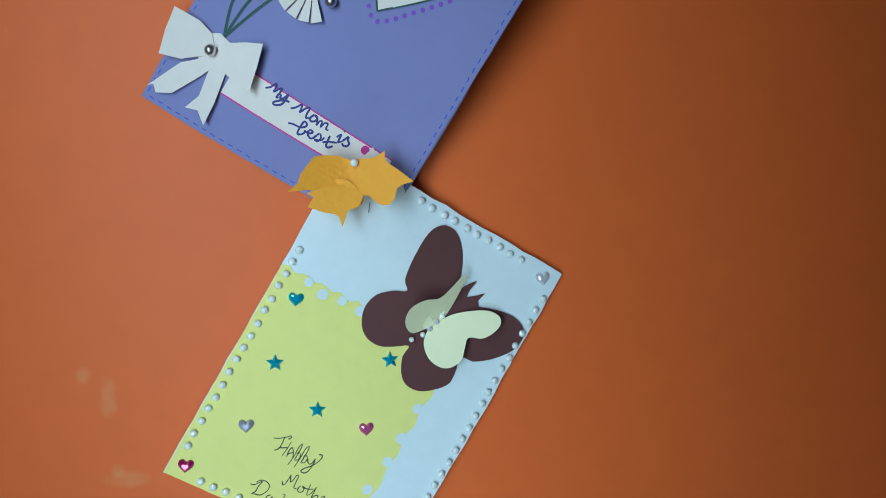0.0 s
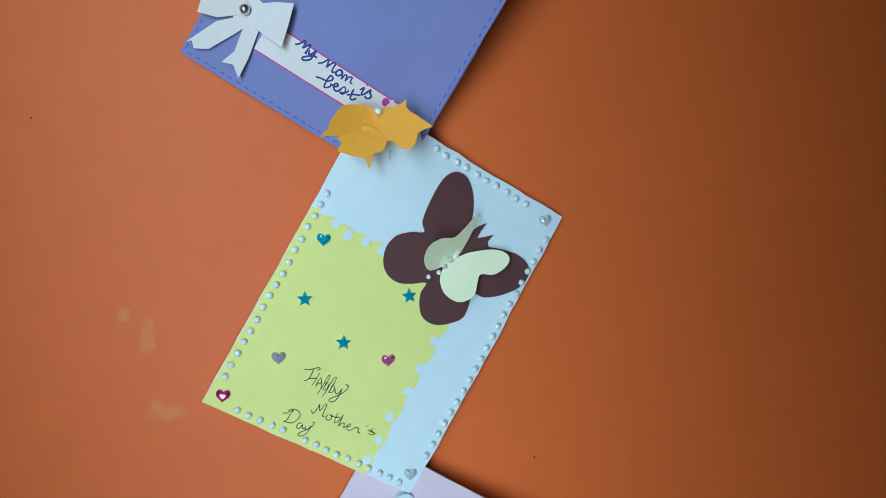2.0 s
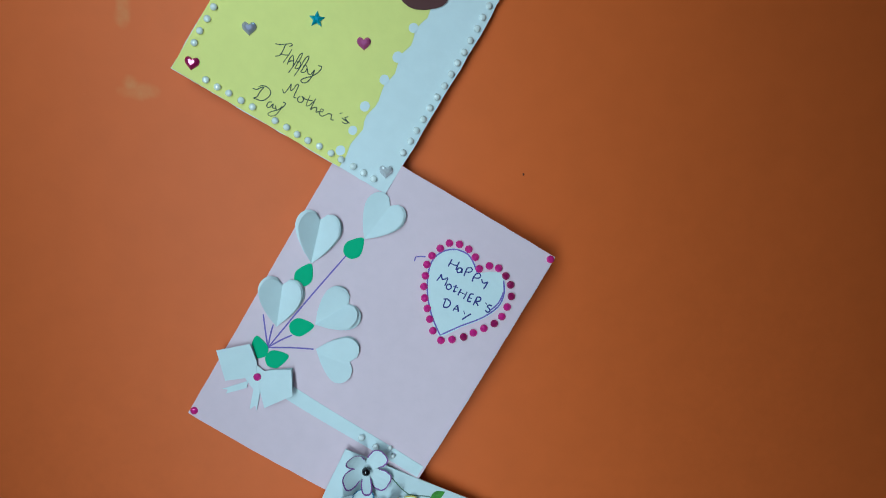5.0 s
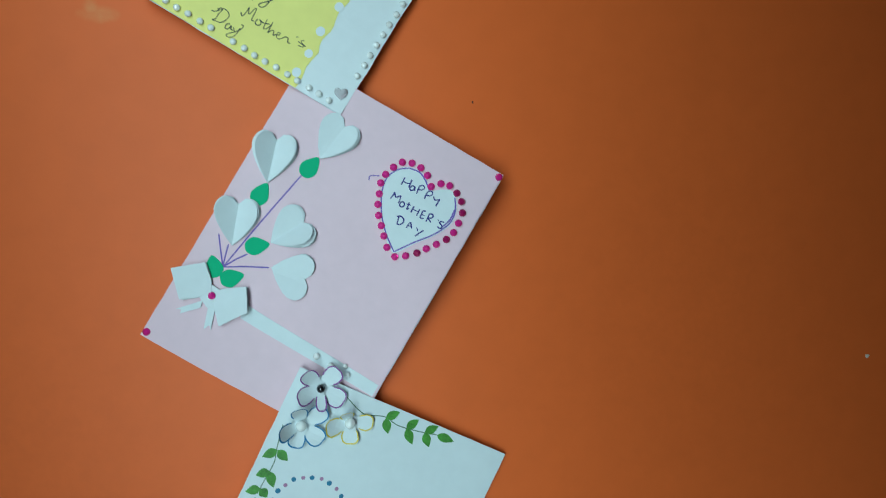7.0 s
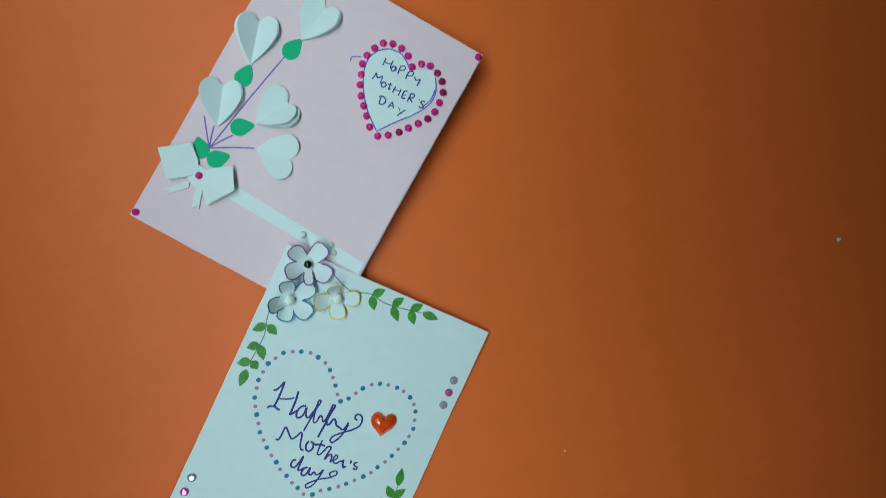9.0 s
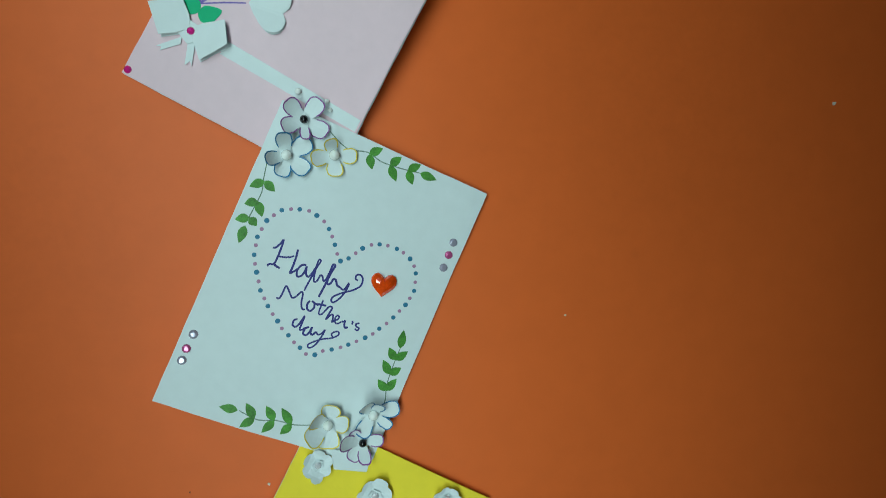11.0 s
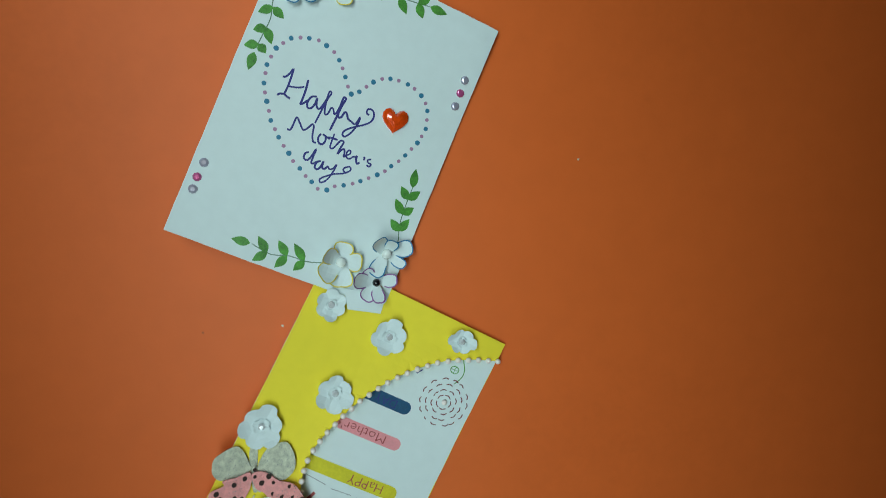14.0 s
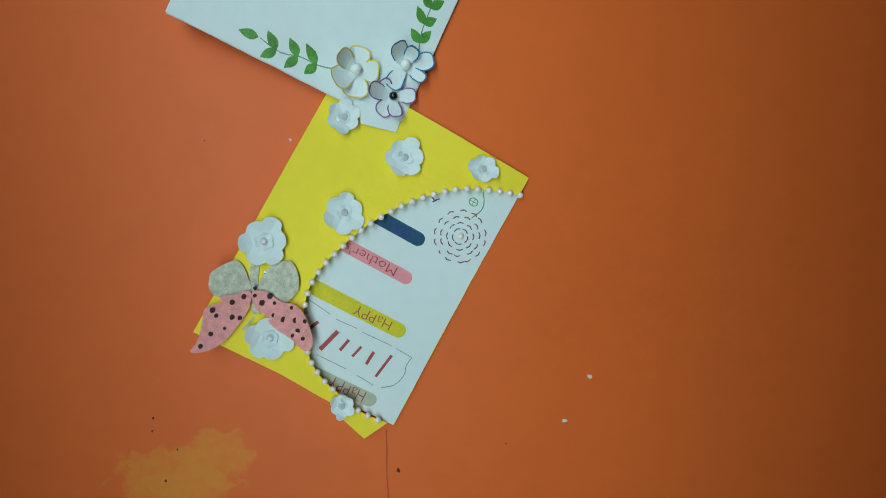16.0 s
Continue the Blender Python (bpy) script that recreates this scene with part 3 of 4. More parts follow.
lime = part("lime_panel", sheet(SKY, [(0.3, 0.3)] + side + top[:-1] + [(0.3, 137)], 0.3, 0.25, cell=12), lime_paper, SKY.ob,
            "lime green paper panel with deckled edge")
for u, v in ((18.1, 135), (28.3, 132.4), (39.9, 134.3), (52, 134), (111.6, 98), (112.2, 77.4), (112, 61.1), (109.9, 40.6), (110.8, 23.9), (110.4, 9.2), (112, 118)):
    part("punched_dot", dots(SKY, [(u, v)], 2.9, 0.42, sides=14), sky_paper, lime)
border = [(4.5, 20.3 + 8.05 * k) for k in range(17)] + [(21.1 + 7.75 * k, 4.5) for k in range(16) if k != 5]
border += [(144.5 + 1.2 * math.sin(math.pi * (28 + 8.25 * k) / 212), 28 + 8.25 * k) for k in range(21)] + [(50.3 + 7.9 * k, 206.9) for k in range(10)]
for u, v in border:
    u, v = u + random.uniform(-.5, .5), v + random.uniform(-.4, .4)
    put("pearl", PEARL, SKY.ob, SKY.at(u, v, 1.3))
HEART = [shared("heart_gem", facet(heart(4.4, 20), 2.4, 0.42), m) for m in (plum_gem, lilac_gem, rose_gem, clear_gem, clear_gem, teal_gem)]
for mesh, (u, v), turn, text in zip(HEART, ((9.1, 9.4), (27.5, 45), (90.2, 73.8), (141.2, 12.5), (138.3, 204), (16.4, 123.2)),
                                    (0.2, 0.35, 0.4, 0.3, 0.5, 0.25), ("plum", "silver lilac", "rose pink", "clear", "clear", "teal")):
    put("heart_gem", mesh, SKY.ob, SKY.at(u, v, 0.4), turn + 0.15, text + " heart-shaped stone")
STAR = shared("star_gem", facet(star(5.2), 2.0, 0.3), teal_gem)
for (u, v), turn in zip(((24.2, 84.6), (81.9, 116.8), (59, 70.9)), (0.5, 0.6, 0.45)):
    put("star_gem", STAR, SKY.ob, SKY.at(u, v, 0.4), turn, "teal star-shaped stone")
written(SKY, [[(45, 45), (47.7, 46), (50.8, 48.2), (52.9, 50.1), (54.1, 49.5), (52.7, 47.9)], [(50.5, 47.7), (50.9, 44.3), (50.7, 40.4), (48.6, 38.5)],
              [(55.1, 47.3), (55.1, 43.4), (54.7, 39.4), (54.6, 37.5)], [(50.3, 41.1), (53, 42.1), (55.3, 43.5)],
              [(57.3, 44.8), (56.6, 41.8), (57.2, 37.9)], [(57.3, 44.8), (59.5, 41.7), (60.5, 38.9)], [(56.8, 39.2), (57.9, 40.9), (59.6, 42.1)],
              [(60.2, 34), (60.8, 40.5), (60.7, 46.5), (61.6, 48.7), (62.1, 46.2), (62.1, 40.3), (62.3, 38.3), (64.1, 39.7), (63.8, 42.5), (62.1, 43.5), (61.6, 42.1)],
              [(64, 34), (64.5, 40.2), (64.6, 46.9), (65.7, 49.2), (66.4, 46.8), (66.3, 40.5), (66.3, 38.4), (68.3, 39.6), (68.2, 42.6), (66.4, 43.5), (65.9, 41.8)],
              [(68.6, 42.2), (70.5, 39.8), (72.2, 40.6), (72.7, 43.9), (73.2, 39.9), (72.6, 35.4), (70.6, 33.3), (68.8, 33.9), (69.9, 36.2), (73.4, 40), (75.5, 44.3), (75.5, 47.6), (73.3, 47.2)]],
        0.55, black_ink, 0.5)
written(SKY, [[(62, 23.8), (63.6, 21.9), (64.5, 23.5), (64.9, 27.6), (64.9, 29.1), (66.6, 25.4), (67.5, 27), (68, 30.5), (69.2, 30.5), (69.6, 25.9), (70.1, 22.9), (71.6, 23.3)],
              [(73.1, 25.5), (72.5, 23.4), (73.8, 21.9), (75.7, 22.8), (75.7, 24.9), (74, 25.9), (76.3, 25.5)], [(78, 29), (78.4, 24.9), (79, 22.2), (80.5, 23.2)], [(75.8, 25.3), (78.5, 25.9), (80.8, 27)],
              [(80.5, 23.2), (81.7, 27.1), (81.8, 29), (82.1, 25.2), (82.4, 21.4), (83.5, 23.7), (85.2, 24.5), (86, 21.9), (87.3, 23.4)],
              [(87.4, 23.1), (89.2, 24.2), (89, 25.7), (87.7, 24.8), (88.1, 22.5), (90.1, 21.6), (91.8, 23.3)], [(91.8, 23.3), (93, 25.1), (94.9, 25.4), (96, 22.8), (97.6, 23.3)],
              [(98.8, 28.7), (100, 29.9)], [(104.3, 29.7), (102.8, 28.1), (104.5, 27.3), (106.1, 26.6), (104.8, 25.1), (102.3, 25.1)], [(101.2, 27.1), (102.9, 26.9), (107, 26.7)]], 0.55, black_ink, 0.5)
written(SKY, [[(46.5, 14.8), (48.8, 15.2), (50.3, 17.2), (52, 18.8), (51.3, 15.3), (51.3, 11.7), (49.9, 9.9), (51.8, 10.2), (55, 11.1), (57, 14.4), (57.1, 18), (54.1, 19.8), (50.7, 19.1), (49.2, 17.2)],
              [(60.3, 13.5), (58.7, 12.2), (59, 9.6), (60.8, 9.9), (61.5, 12.9), (62.4, 10.7), (64, 11.1)],
              [(63.3, 12.8), (65, 10.7), (66.4, 12.5), (66.8, 14.4), (66.8, 11.2), (65.9, 7.5), (63.7, 5.6), (61.8, 5.9), (62.9, 8.2), (66.2, 11.8), (67.7, 14.9), (67.7, 17), (66.1, 16.8)]], 0.55, black_ink, 0.5)
fly = part("butterfly", sheet(SKY, spline([(96, 172.6), (92.9, 182.5), (88.3, 191.7), (81.4, 199.5), (74.7, 202.6), (68, 200.8), (63.7, 193), (63.3, 178), (65.4, 163),
                                           (70, 157.7), (63, 153.9), (55.3, 147), (53.1, 137), (57, 126.9), (63.7, 121.8), (72, 121.2), (80, 125), (87.6, 129.5), (87.4, 122),
                                           (91.4, 113.4), (97.2, 108.2), (106, 107.9), (115, 113.4), (121.3, 122), (119.2, 137.3), (127, 139), (137, 146), (145.5, 156.5),
                                           (147, 166.4), (142.9, 172.3), (134.6, 174.8), (123.7, 173.4), (112.7, 169.8)], 3, False)
                              + [(110.6, 172.5), (112, 178.6), (107, 174), (103.2, 171.3), (103, 176), (104, 183), (100.4, 178.6), (97.5, 173.5)],
                              1.1, 0.35, cell=14), brown_paper, SKY.ob, "dark brown paper butterfly")
axis_a, axis_b = Vector((86.5, 133.8)), Vector((97, 158))
axis_n = Vector((-(axis_b - axis_a).y, (axis_b - axis_a).x)).normalized()
tilt = lambda k: (lambda u, v: k * abs((Vector((u, v)) - axis_a).dot(axis_n)))
part("inner_wing", sheet(SKY, spline([(93.5, 183.4), (91, 180.5), (89.4, 172), (86.6, 163.8), (79, 159.4), (73.8, 152), (75, 144), (80, 138.8), (85.6, 138), (91.7, 144.2), (96.6, 153.5),
                                      (97.8, 162), (95.8, 176)], 4), 1.9, 0.3, tilt(0.85), 7), pale_green_paper, fly, "pale green raised paper wing")
part("inner_wing", sheet(SKY, spline([(93.5, 147), (100, 157.5), (108, 164.8), (117, 170.6), (124, 171.4), (127.2, 168), (126.2, 161.6), (122, 155), (115, 151.4), (115.4, 146), (117.2, 138),
                                      (114, 131.5), (108.6, 128.2), (100.3, 129.2), (94.2, 134.7), (92.5, 141)], 4), 1.9, 0.3, tilt(0.32), 7), pale_green_paper, fly,
     "pale green raised paper wing")
for (u, v), mesh in zip(((95.7, 155), (94.2, 150), (92.6, 144.6), (91, 139.4), (86.5, 133.8)), (LITTLE_PEARL, SMALL_GLINT, SMALL_GLINT, LITTLE_PEARL, LITTLE_PEARL)):
    put(mesh.name.split(".")[0], mesh, fly, SKY.at(u, v, 3.0))
pin = part("pin", stroke(SKY, [(25.2, 191.5), (27.5, 186.3)], 0.5, 1.2), steel, SKY.ob, "thin steel pin")

# pink card
random.seed(7)
PINK = Card((-0.1199, -0.0012, 1.2843), (0.8681, -0.1021, -0.4858), (-0.1013, -0.9945, 0.0279), ((152, 0, -8, 105), (0, 0, 1, 80)),
            "pale pink card with folded paper hearts, bow and pink stones", 0.35, 1.1)
foot = lambda pts: [(u, v - 1.6 * (1 - v / 208)) for u, v in pts]
part("front_cover", sheet(PINK, foot(edge_outline(152, 208, 0.15)), 0, 0.45, cell=7), pink_paper, PINK.ob)
part("back_cover", sheet(PINK, [(u + 0.5, v - 0.4) for u, v in foot(edge_outline(152, 208, 0.15))], -2.2, 0.45, cell=22), white_paper, PINK.ob)
part("inner_page", sheet(PINK, edge_outline(151.5, 207, 0.15), -1.1, 0.3, cell=30), white_paper, PINK.ob, "white inner page")
for tip in ((37.3, 140.8), (19, 77.5), (10, 80.1), (33, 78), (49.6, 77.4)):
    part("stem", stroke(PINK, [(23.5, 62.7), ((23.5 + tip[0]) / 2 - 0.4, (62.7 + tip[1]) / 2 + 0.3), tip], 1.0, 0.15), violet_ink, PINK.ob)


def folded_heart(card, tip, notch, wide, seed, front):
    """Heart-shaped papers glued back to back along the middle fold, their halves standing off the card."""
    t, d = Vector(tip), Vector(notch) - Vector(tip)
    length = d.length * 1.16
    d.normalize()
    s = Vector((-d.y, d.x))
    thing = None
    half = [(0, 0), (0.22, 0.2), (0.42, 0.45), (0.52, 0.68), (0.47, 0.88), (0.32, 0.99), (0.14, 0.98), (0, 0.86)]
    half = [(0, 0)] + spline(half[1:-1], 3, False) + [(0, 0.86)]
    rnd = random.Random(seed)
    for layer, slope in enumerate((0.04, 0.25, None)):
        for side in (-1, 1):
            slope = front[side > 0] if layer == 2 else slope
            k = 1.0 if layer < 2 else 0.97
            cosine = 1 / math.sqrt(1 + slope * slope)
            pts = []
            for x, y in half:
                q = t + d * (y * length * k) + s * (side * x * wide * cosine * k)
                pts.append((q.x, q.y))
            if side > 0:
                pts.reverse()
            bend = slope * rnd.uniform(0.8, 1.2)
            ob = part("folded_heart" if thing is None else "heart_half",
                      sheet(card, pts, 0.5 + layer * 0.35, 0.22, lambda u, v: bend * abs((Vector((u, v)) - t).dot(s)), 7),
                      white_paper, thing or card.ob, "" if thing else "white folded paper heart")
            thing = thing or ob
    return thing


for k, (tip, notch, wide, front) in enumerate((((42.1, 155.7), (45.6, 182.5), 27, (0.35, 0.12)), ((20.7, 124.9), (11.9, 152.5), 29, (0.3, 1.0)), ((21.7, 77.8), (11.6, 103.6), 29, (0.25, 0.75)),
                                               ((42.5, 92), (54.4, 114.6), 29, (0.6, 0.4)), ((51, 78.5), (74, 82.8), 30, (0.12, 0.2)))):
    folded_heart(PINK, tip, notch, wide, k, front)
for tip, base in (((41.1, 156.1), (37.8, 140.6)), ((20.6, 124.7), (20.4, 108.8)), ((42.3, 90.9), (29.6, 81.2)), ((13.2, 65.6), (23, 54.8)), ((38, 65.2), (27, 54.4))):
    t, b = Vector(tip), Vector(base)
    d = b - t
    s = Vector((-d.y, d.x)).normalized()
    drop = [t, t + d * .3 + s * 4, t + d * .65 + s * 6, t + d * .95 + s * 3.6, t + d * 1.02, t + d * .95 - s * 3.6, t + d * .65 - s * 6, t + d * .3 - s * 4]
    part("leaf", sheet(PINK, spline([(q.x, q.y) for q in drop], 3), 0.6, 0.4), green_foam, PINK.ob, "green teardrop paper leaf")
part("ribbon_strip", sheet(PINK, [(50, 39.6), (150.6, 37), (150.6, 45.6), (50, 49.4)], 0.3, 0.2, cell=12), white_paper, PINK.ob, "white paper strip")
bow = part("paper_bow", sheet(PINK, [(20, 50), (31, 49), (34, 40), (29, 35), (20, 39)], 2.2, 0.3), white_paper, PINK.ob, "white folded paper bow")
for pts, cx in (([(-2.8, 46.8), (13.1, 60.3), (22, 52.4), (26, 45), (20, 38), (11.4, 31.6)], 25), ([(27, 46), (31.9, 51.5), (44.4, 60.3), (53.8, 46.8), (41.9, 29.2), (32.7, 37.7)], 28)):
    loop = part("bow_loop", sheet(PINK, pts, 2.4, 0.3, lambda u, v: 0.2 * abs(u - cx), 6), white_paper, bow)
    part("loop_underside", sheet(PINK, [(cx + (u - cx) * 0.97, v - 0.6) for u, v in pts], 0.6, 0.3), white_paper, loop)
part("bow_tail", sheet(PINK, [(28, 38), (33.7, 22), (35.6, 26), (38, 23.6), (33, 38)], 1.4, 0.3), white_paper, bow)
part("bow_tail", sheet(PINK, [(23.5, 37.6), (11.6, 24.4), (14.8, 25.6), (15.4, 23.1), (25, 33)], 1.2, 0.3), white_paper, bow)
put("round_gem", ROUND_PINK, bow, PINK.at(27.6, 43.6, 2.8), label="small magenta stone")
for u, v in ((2.7, 1.9), (150, 205.2)):
    put("round_gem", ROUND_PINK, PINK.ob, PINK.at(u, v, 0), label="small magenta stone")
hp = spline([(114.7, 126.5), (103.2, 135.5), (94, 145.9), (87.5, 157.8), (85.7, 168.2), (89.5, 176.4), (95.5, 180.8), (103.3, 182.1), (110.1, 178.9), (115.4, 174.8), (120.9, 178.7), (126.6, 181.3),
             (132, 179.4), (136.8, 172.2), (138.4, 164.5), (136.4, 156.9), (131.4, 148.3), (123.9, 138.9)], 3)
hp_ob = part("heart_panel", sheet(PINK, hp, 0.4, 0.25), white_paper, PINK.ob, "white paper heart with pen outline")
for pts in ([(115, 127.5), (103.6, 136), (94.4, 146.4), (88, 158.2), (86.4, 168), (90, 175.8), (95.7, 180.2)], [(95.7, 180.2), (103.2, 181.3), (109.6, 178.3), (114.6, 174.2)],
            [(131.6, 178.6), (136, 171.8), (137.4, 164.3), (135.4, 157.2), (130.6, 148.8), (123.4, 139.8), (115, 127.6)], [(135.4, 172), (136.2, 164.5), (134.2, 158)]):
    part("pen_outline", stroke(PINK, pts, 0.95, 0.55), violet_ink, hp_ob)
part("pen_mark", stroke(PINK, [(81.5, 166.1), (78.6, 164.6), (76.1, 162.7), (76.8, 159.9)], 0.8, 0.15), violet_ink, PINK.ob)
gem_ring = [(84.5, 168.8), (84.6, 162.3), (87.4, 155.6), (90.1, 149.2), (94.3, 143.1), (99.1, 138.2), (104, 133.1), (109.5, 127.7), (117.1, 125), (122.9, 129.1), (128.4, 134.4), (132.3, 139.9),
            (136.6, 145.8), (140.7, 151.9), (142.5, 158.2), (142.2, 165.2), (141, 172.4), (136.8, 178.5), (131.3, 181.8), (124.8, 183.7), (119.1, 181.9), (114.5, 177), (108.6, 182.1), (102.4, 184.3),
            (95.8, 184), (89.9, 181.3), (86.6, 175.5)]
for k, (u, v) in enumerate(gem_ring):
    put("round_gem", ROUND_PLUM if k in (10, 13, 16, 17, 18) else ROUND_PINK, PINK.ob, PINK.at(u, v, 0.45), k)
written(PINK, [[(96.5, 173.6), (96.7, 170.9), (96.8, 168.1)], [(101.4, 174.5), (101.7, 171.5), (102.1, 168.9)], [(96.8, 170.7), (99.2, 170.9), (101.9, 171.7)],
               [(105.1, 171.5), (103.4, 171.1), (102.9, 169), (104.2, 168.1), (105.5, 169.4), (105.3, 171.6), (106.3, 169)],
               [(107.7, 173.9), (108, 170.9), (108.5, 168.1)], [(107.9, 173.7), (109.7, 175), (111.2, 173.9), (110.5, 172.1), (108.2, 171)],
               [(114.4, 173.2), (114.2, 170.5), (114.8, 167.7)], [(114.4, 173.2), (116.2, 174.5), (117.7, 173.4), (117.1, 171.6), (114.6, 170.4)],
               [(119.2, 172.3), (121.1, 170.5), (123.6, 172.6)], [(123.6, 172.6), (123.6, 169.7), (123.5, 167.3)]], 0.85, blue_ink, 0.6)
written(PINK, [[(95.2, 156.6), (95.7, 159.7), (95.6, 161.9)], [(95.6, 161.9), (97.9, 159.3), (100.4, 161.9)], [(100.4, 161.9), (101, 159.4), (101.3, 156.4)],
               [(103.7, 159.2), (102.4, 157.9), (102.8, 155.8), (104.6, 155.7), (105.4, 157.7), (103.7, 159.2)], [(107.3, 160.8), (107.8, 157.6), (108.1, 156.1), (109.3, 157.3)],
               [(106.1, 158.9), (109.2, 159.6)], [(111.3, 160.2), (111.4, 157.1), (111.5, 155.5)], [(115.5, 160.4), (115.7, 157.6), (115.8, 155.4)], [(111.5, 158), (115.5, 158.4)],
               [(119.9, 161.2), (118.1, 160.4), (118.2, 157.7), (118.6, 155.6), (120.8, 156.3)], [(118.4, 157.8), (120.4, 158.4)],
               [(122.6, 161), (122.9, 158.1), (123.1, 155.1)], [(122.6, 161), (124.5, 161.6), (125.5, 160.4), (124.7, 158.8), (122.9, 158.1), (124.8, 157.2), (126.2, 156.3)],
               [(129, 160.6), (130.3, 159.9)], [(133.7, 160.9), (131.8, 160.4), (131.4, 159), (133.2, 158.4), (134.2, 157.2), (132.9, 155.9), (131.3, 156.4)]], 0.85, blue_ink, 0.6)
written(PINK, [[(106.2, 149.5), (106.7, 147), (107.3, 144.5)], [(105, 148.6), (107, 150), (109.7, 149.3), (110.4, 147.1), (109.3, 145), (107.1, 144.4)],
               [(114.5, 150), (114, 147.2), (114, 145.2)], [(114.5, 150.1), (116.1, 148.1), (117.3, 146.5)], [(114, 146.7), (116.6, 148.1)],
               [(119.8, 149), (121.6, 147.2)], [(124.8, 149.6), (123.2, 146.6), (121.8, 143.4)]], 0.85, blue_ink, 0.6)
for u, v in ((105.6, 42.6), (116.9, 41.7)):
    put("pearl", PEARL, PINK.ob, PINK.at(u, v, 2))
for u, v in ((125.2, 46), (129.6, 41.9)):
    put("pearl", LITTLE_PEARL, PINK.ob, PINK.at(u, v, 1.5))

# white flower card
random.seed(9)
WHITE = Card((-0.1055, -0.0236, 1.0690), (0.9037, 0.1117, -0.4133), (0.1110, -0.9935, -0.0258), ((0, 215, -3, 100), (154, 0, -2.5, 100), (154, 214, 3, 70)),
             "white card with dotted heart outline, painted vines and paper flowers", 0.6, 2.0)
covers(WHITE, 154, 214, white_paper, None, 0.15)
for vine, tips in ((((36, 208), (51, 202.1), (64.6, 205.7), (75.3, 203.7), (89.6, 205), (103.6, 207.7)),
                    (((66, 205), (73.2, 212.6)), ((66, 205), (71.9, 196)), ((82, 204), (87.4, 212.6)), ((82, 204), (90.6, 195.4)), ((95, 206), (102, 213.6)), ((95, 206), (102, 198)), ((103.6, 207.7), (116.4, 208)))),
                   (((6, 176), (8.9, 161), (11.2, 152.5), (10.6, 141.4), (9.9, 130.3)),
                    (((10, 160), (2.6, 152.6)), ((10, 160), (18.8, 156)), ((11, 146), (4, 140.8)), ((11, 146), (17.7, 137.2)), ((10.4, 134), (2.4, 129.2)), ((10.4, 134), (16.8, 130.4)), ((10, 128), (10.6, 115.6)))),
                   (((146, 44), (144.7, 51.2), (141.6, 60.5), (140.3, 75.6), (140.1, 88.6)),
                    (((143, 56), (134, 62)), ((143, 56), (146.6, 67)), ((140.6, 68), (131.8, 76.4)), ((140.6, 68), (146.6, 75.4)), ((140.2, 79), (132.2, 86)), ((140.2, 79), (146.4, 88)), ((140.1, 88), (137.3, 101.4)))),
                   (((106, 17), (100.6, 15.6), (91.3, 13), (79.2, 12.5), (67.4, 9.2), (53.6, 11.5)),
                    (((90, 13), (85.2, 4)), ((90, 13), (79, 21.8)), ((78, 12), (73, 1.6)), ((78, 12), (68.8, 20)), ((65, 9.6), (57.8, 0.9)), ((65, 9.6), (55.6, 17.8)), ((52.6, 11.4), (40.2, 10))))):
    part("painted_stem", stroke(WHITE, vine, 0.7, 0.1), stem_ink, WHITE.ob)
    for base, tip in tips:
        blade(WHITE, base, tip, 6.2, leaf_ink)
ring = spline([(76.9, 129.7), (66, 142.5), (52, 152), (39, 152), (26, 145), (20.3, 130), (22.5, 113), (32, 96), (46, 81.5), (60.5, 71.5), (73, 65), (81.5, 61.8), (92, 69), (107.8, 80.8),
               (120.5, 96.3), (129, 113), (132.7, 128), (127.5, 144.5), (114, 152), (100, 151.6), (88, 144.6)], 8)
spots = along(ring, 6.0)
DOTS = [shared("ink_dot", facet(round_outline(r, 10), 0.12, 0.9), m) for m, r in ((teal_ink, 1.8), (mauve_ink, 1.35), (teal_ink, 1.6))]
for k, (u, v) in enumerate(spots):
    put("ink_dot", DOTS[1] if k % 2 else DOTS[k % 3 and 2], WHITE.ob, WHITE.at(u + random.uniform(-.4, .4), v + random.uniform(-.4, .4), 0.03), k)
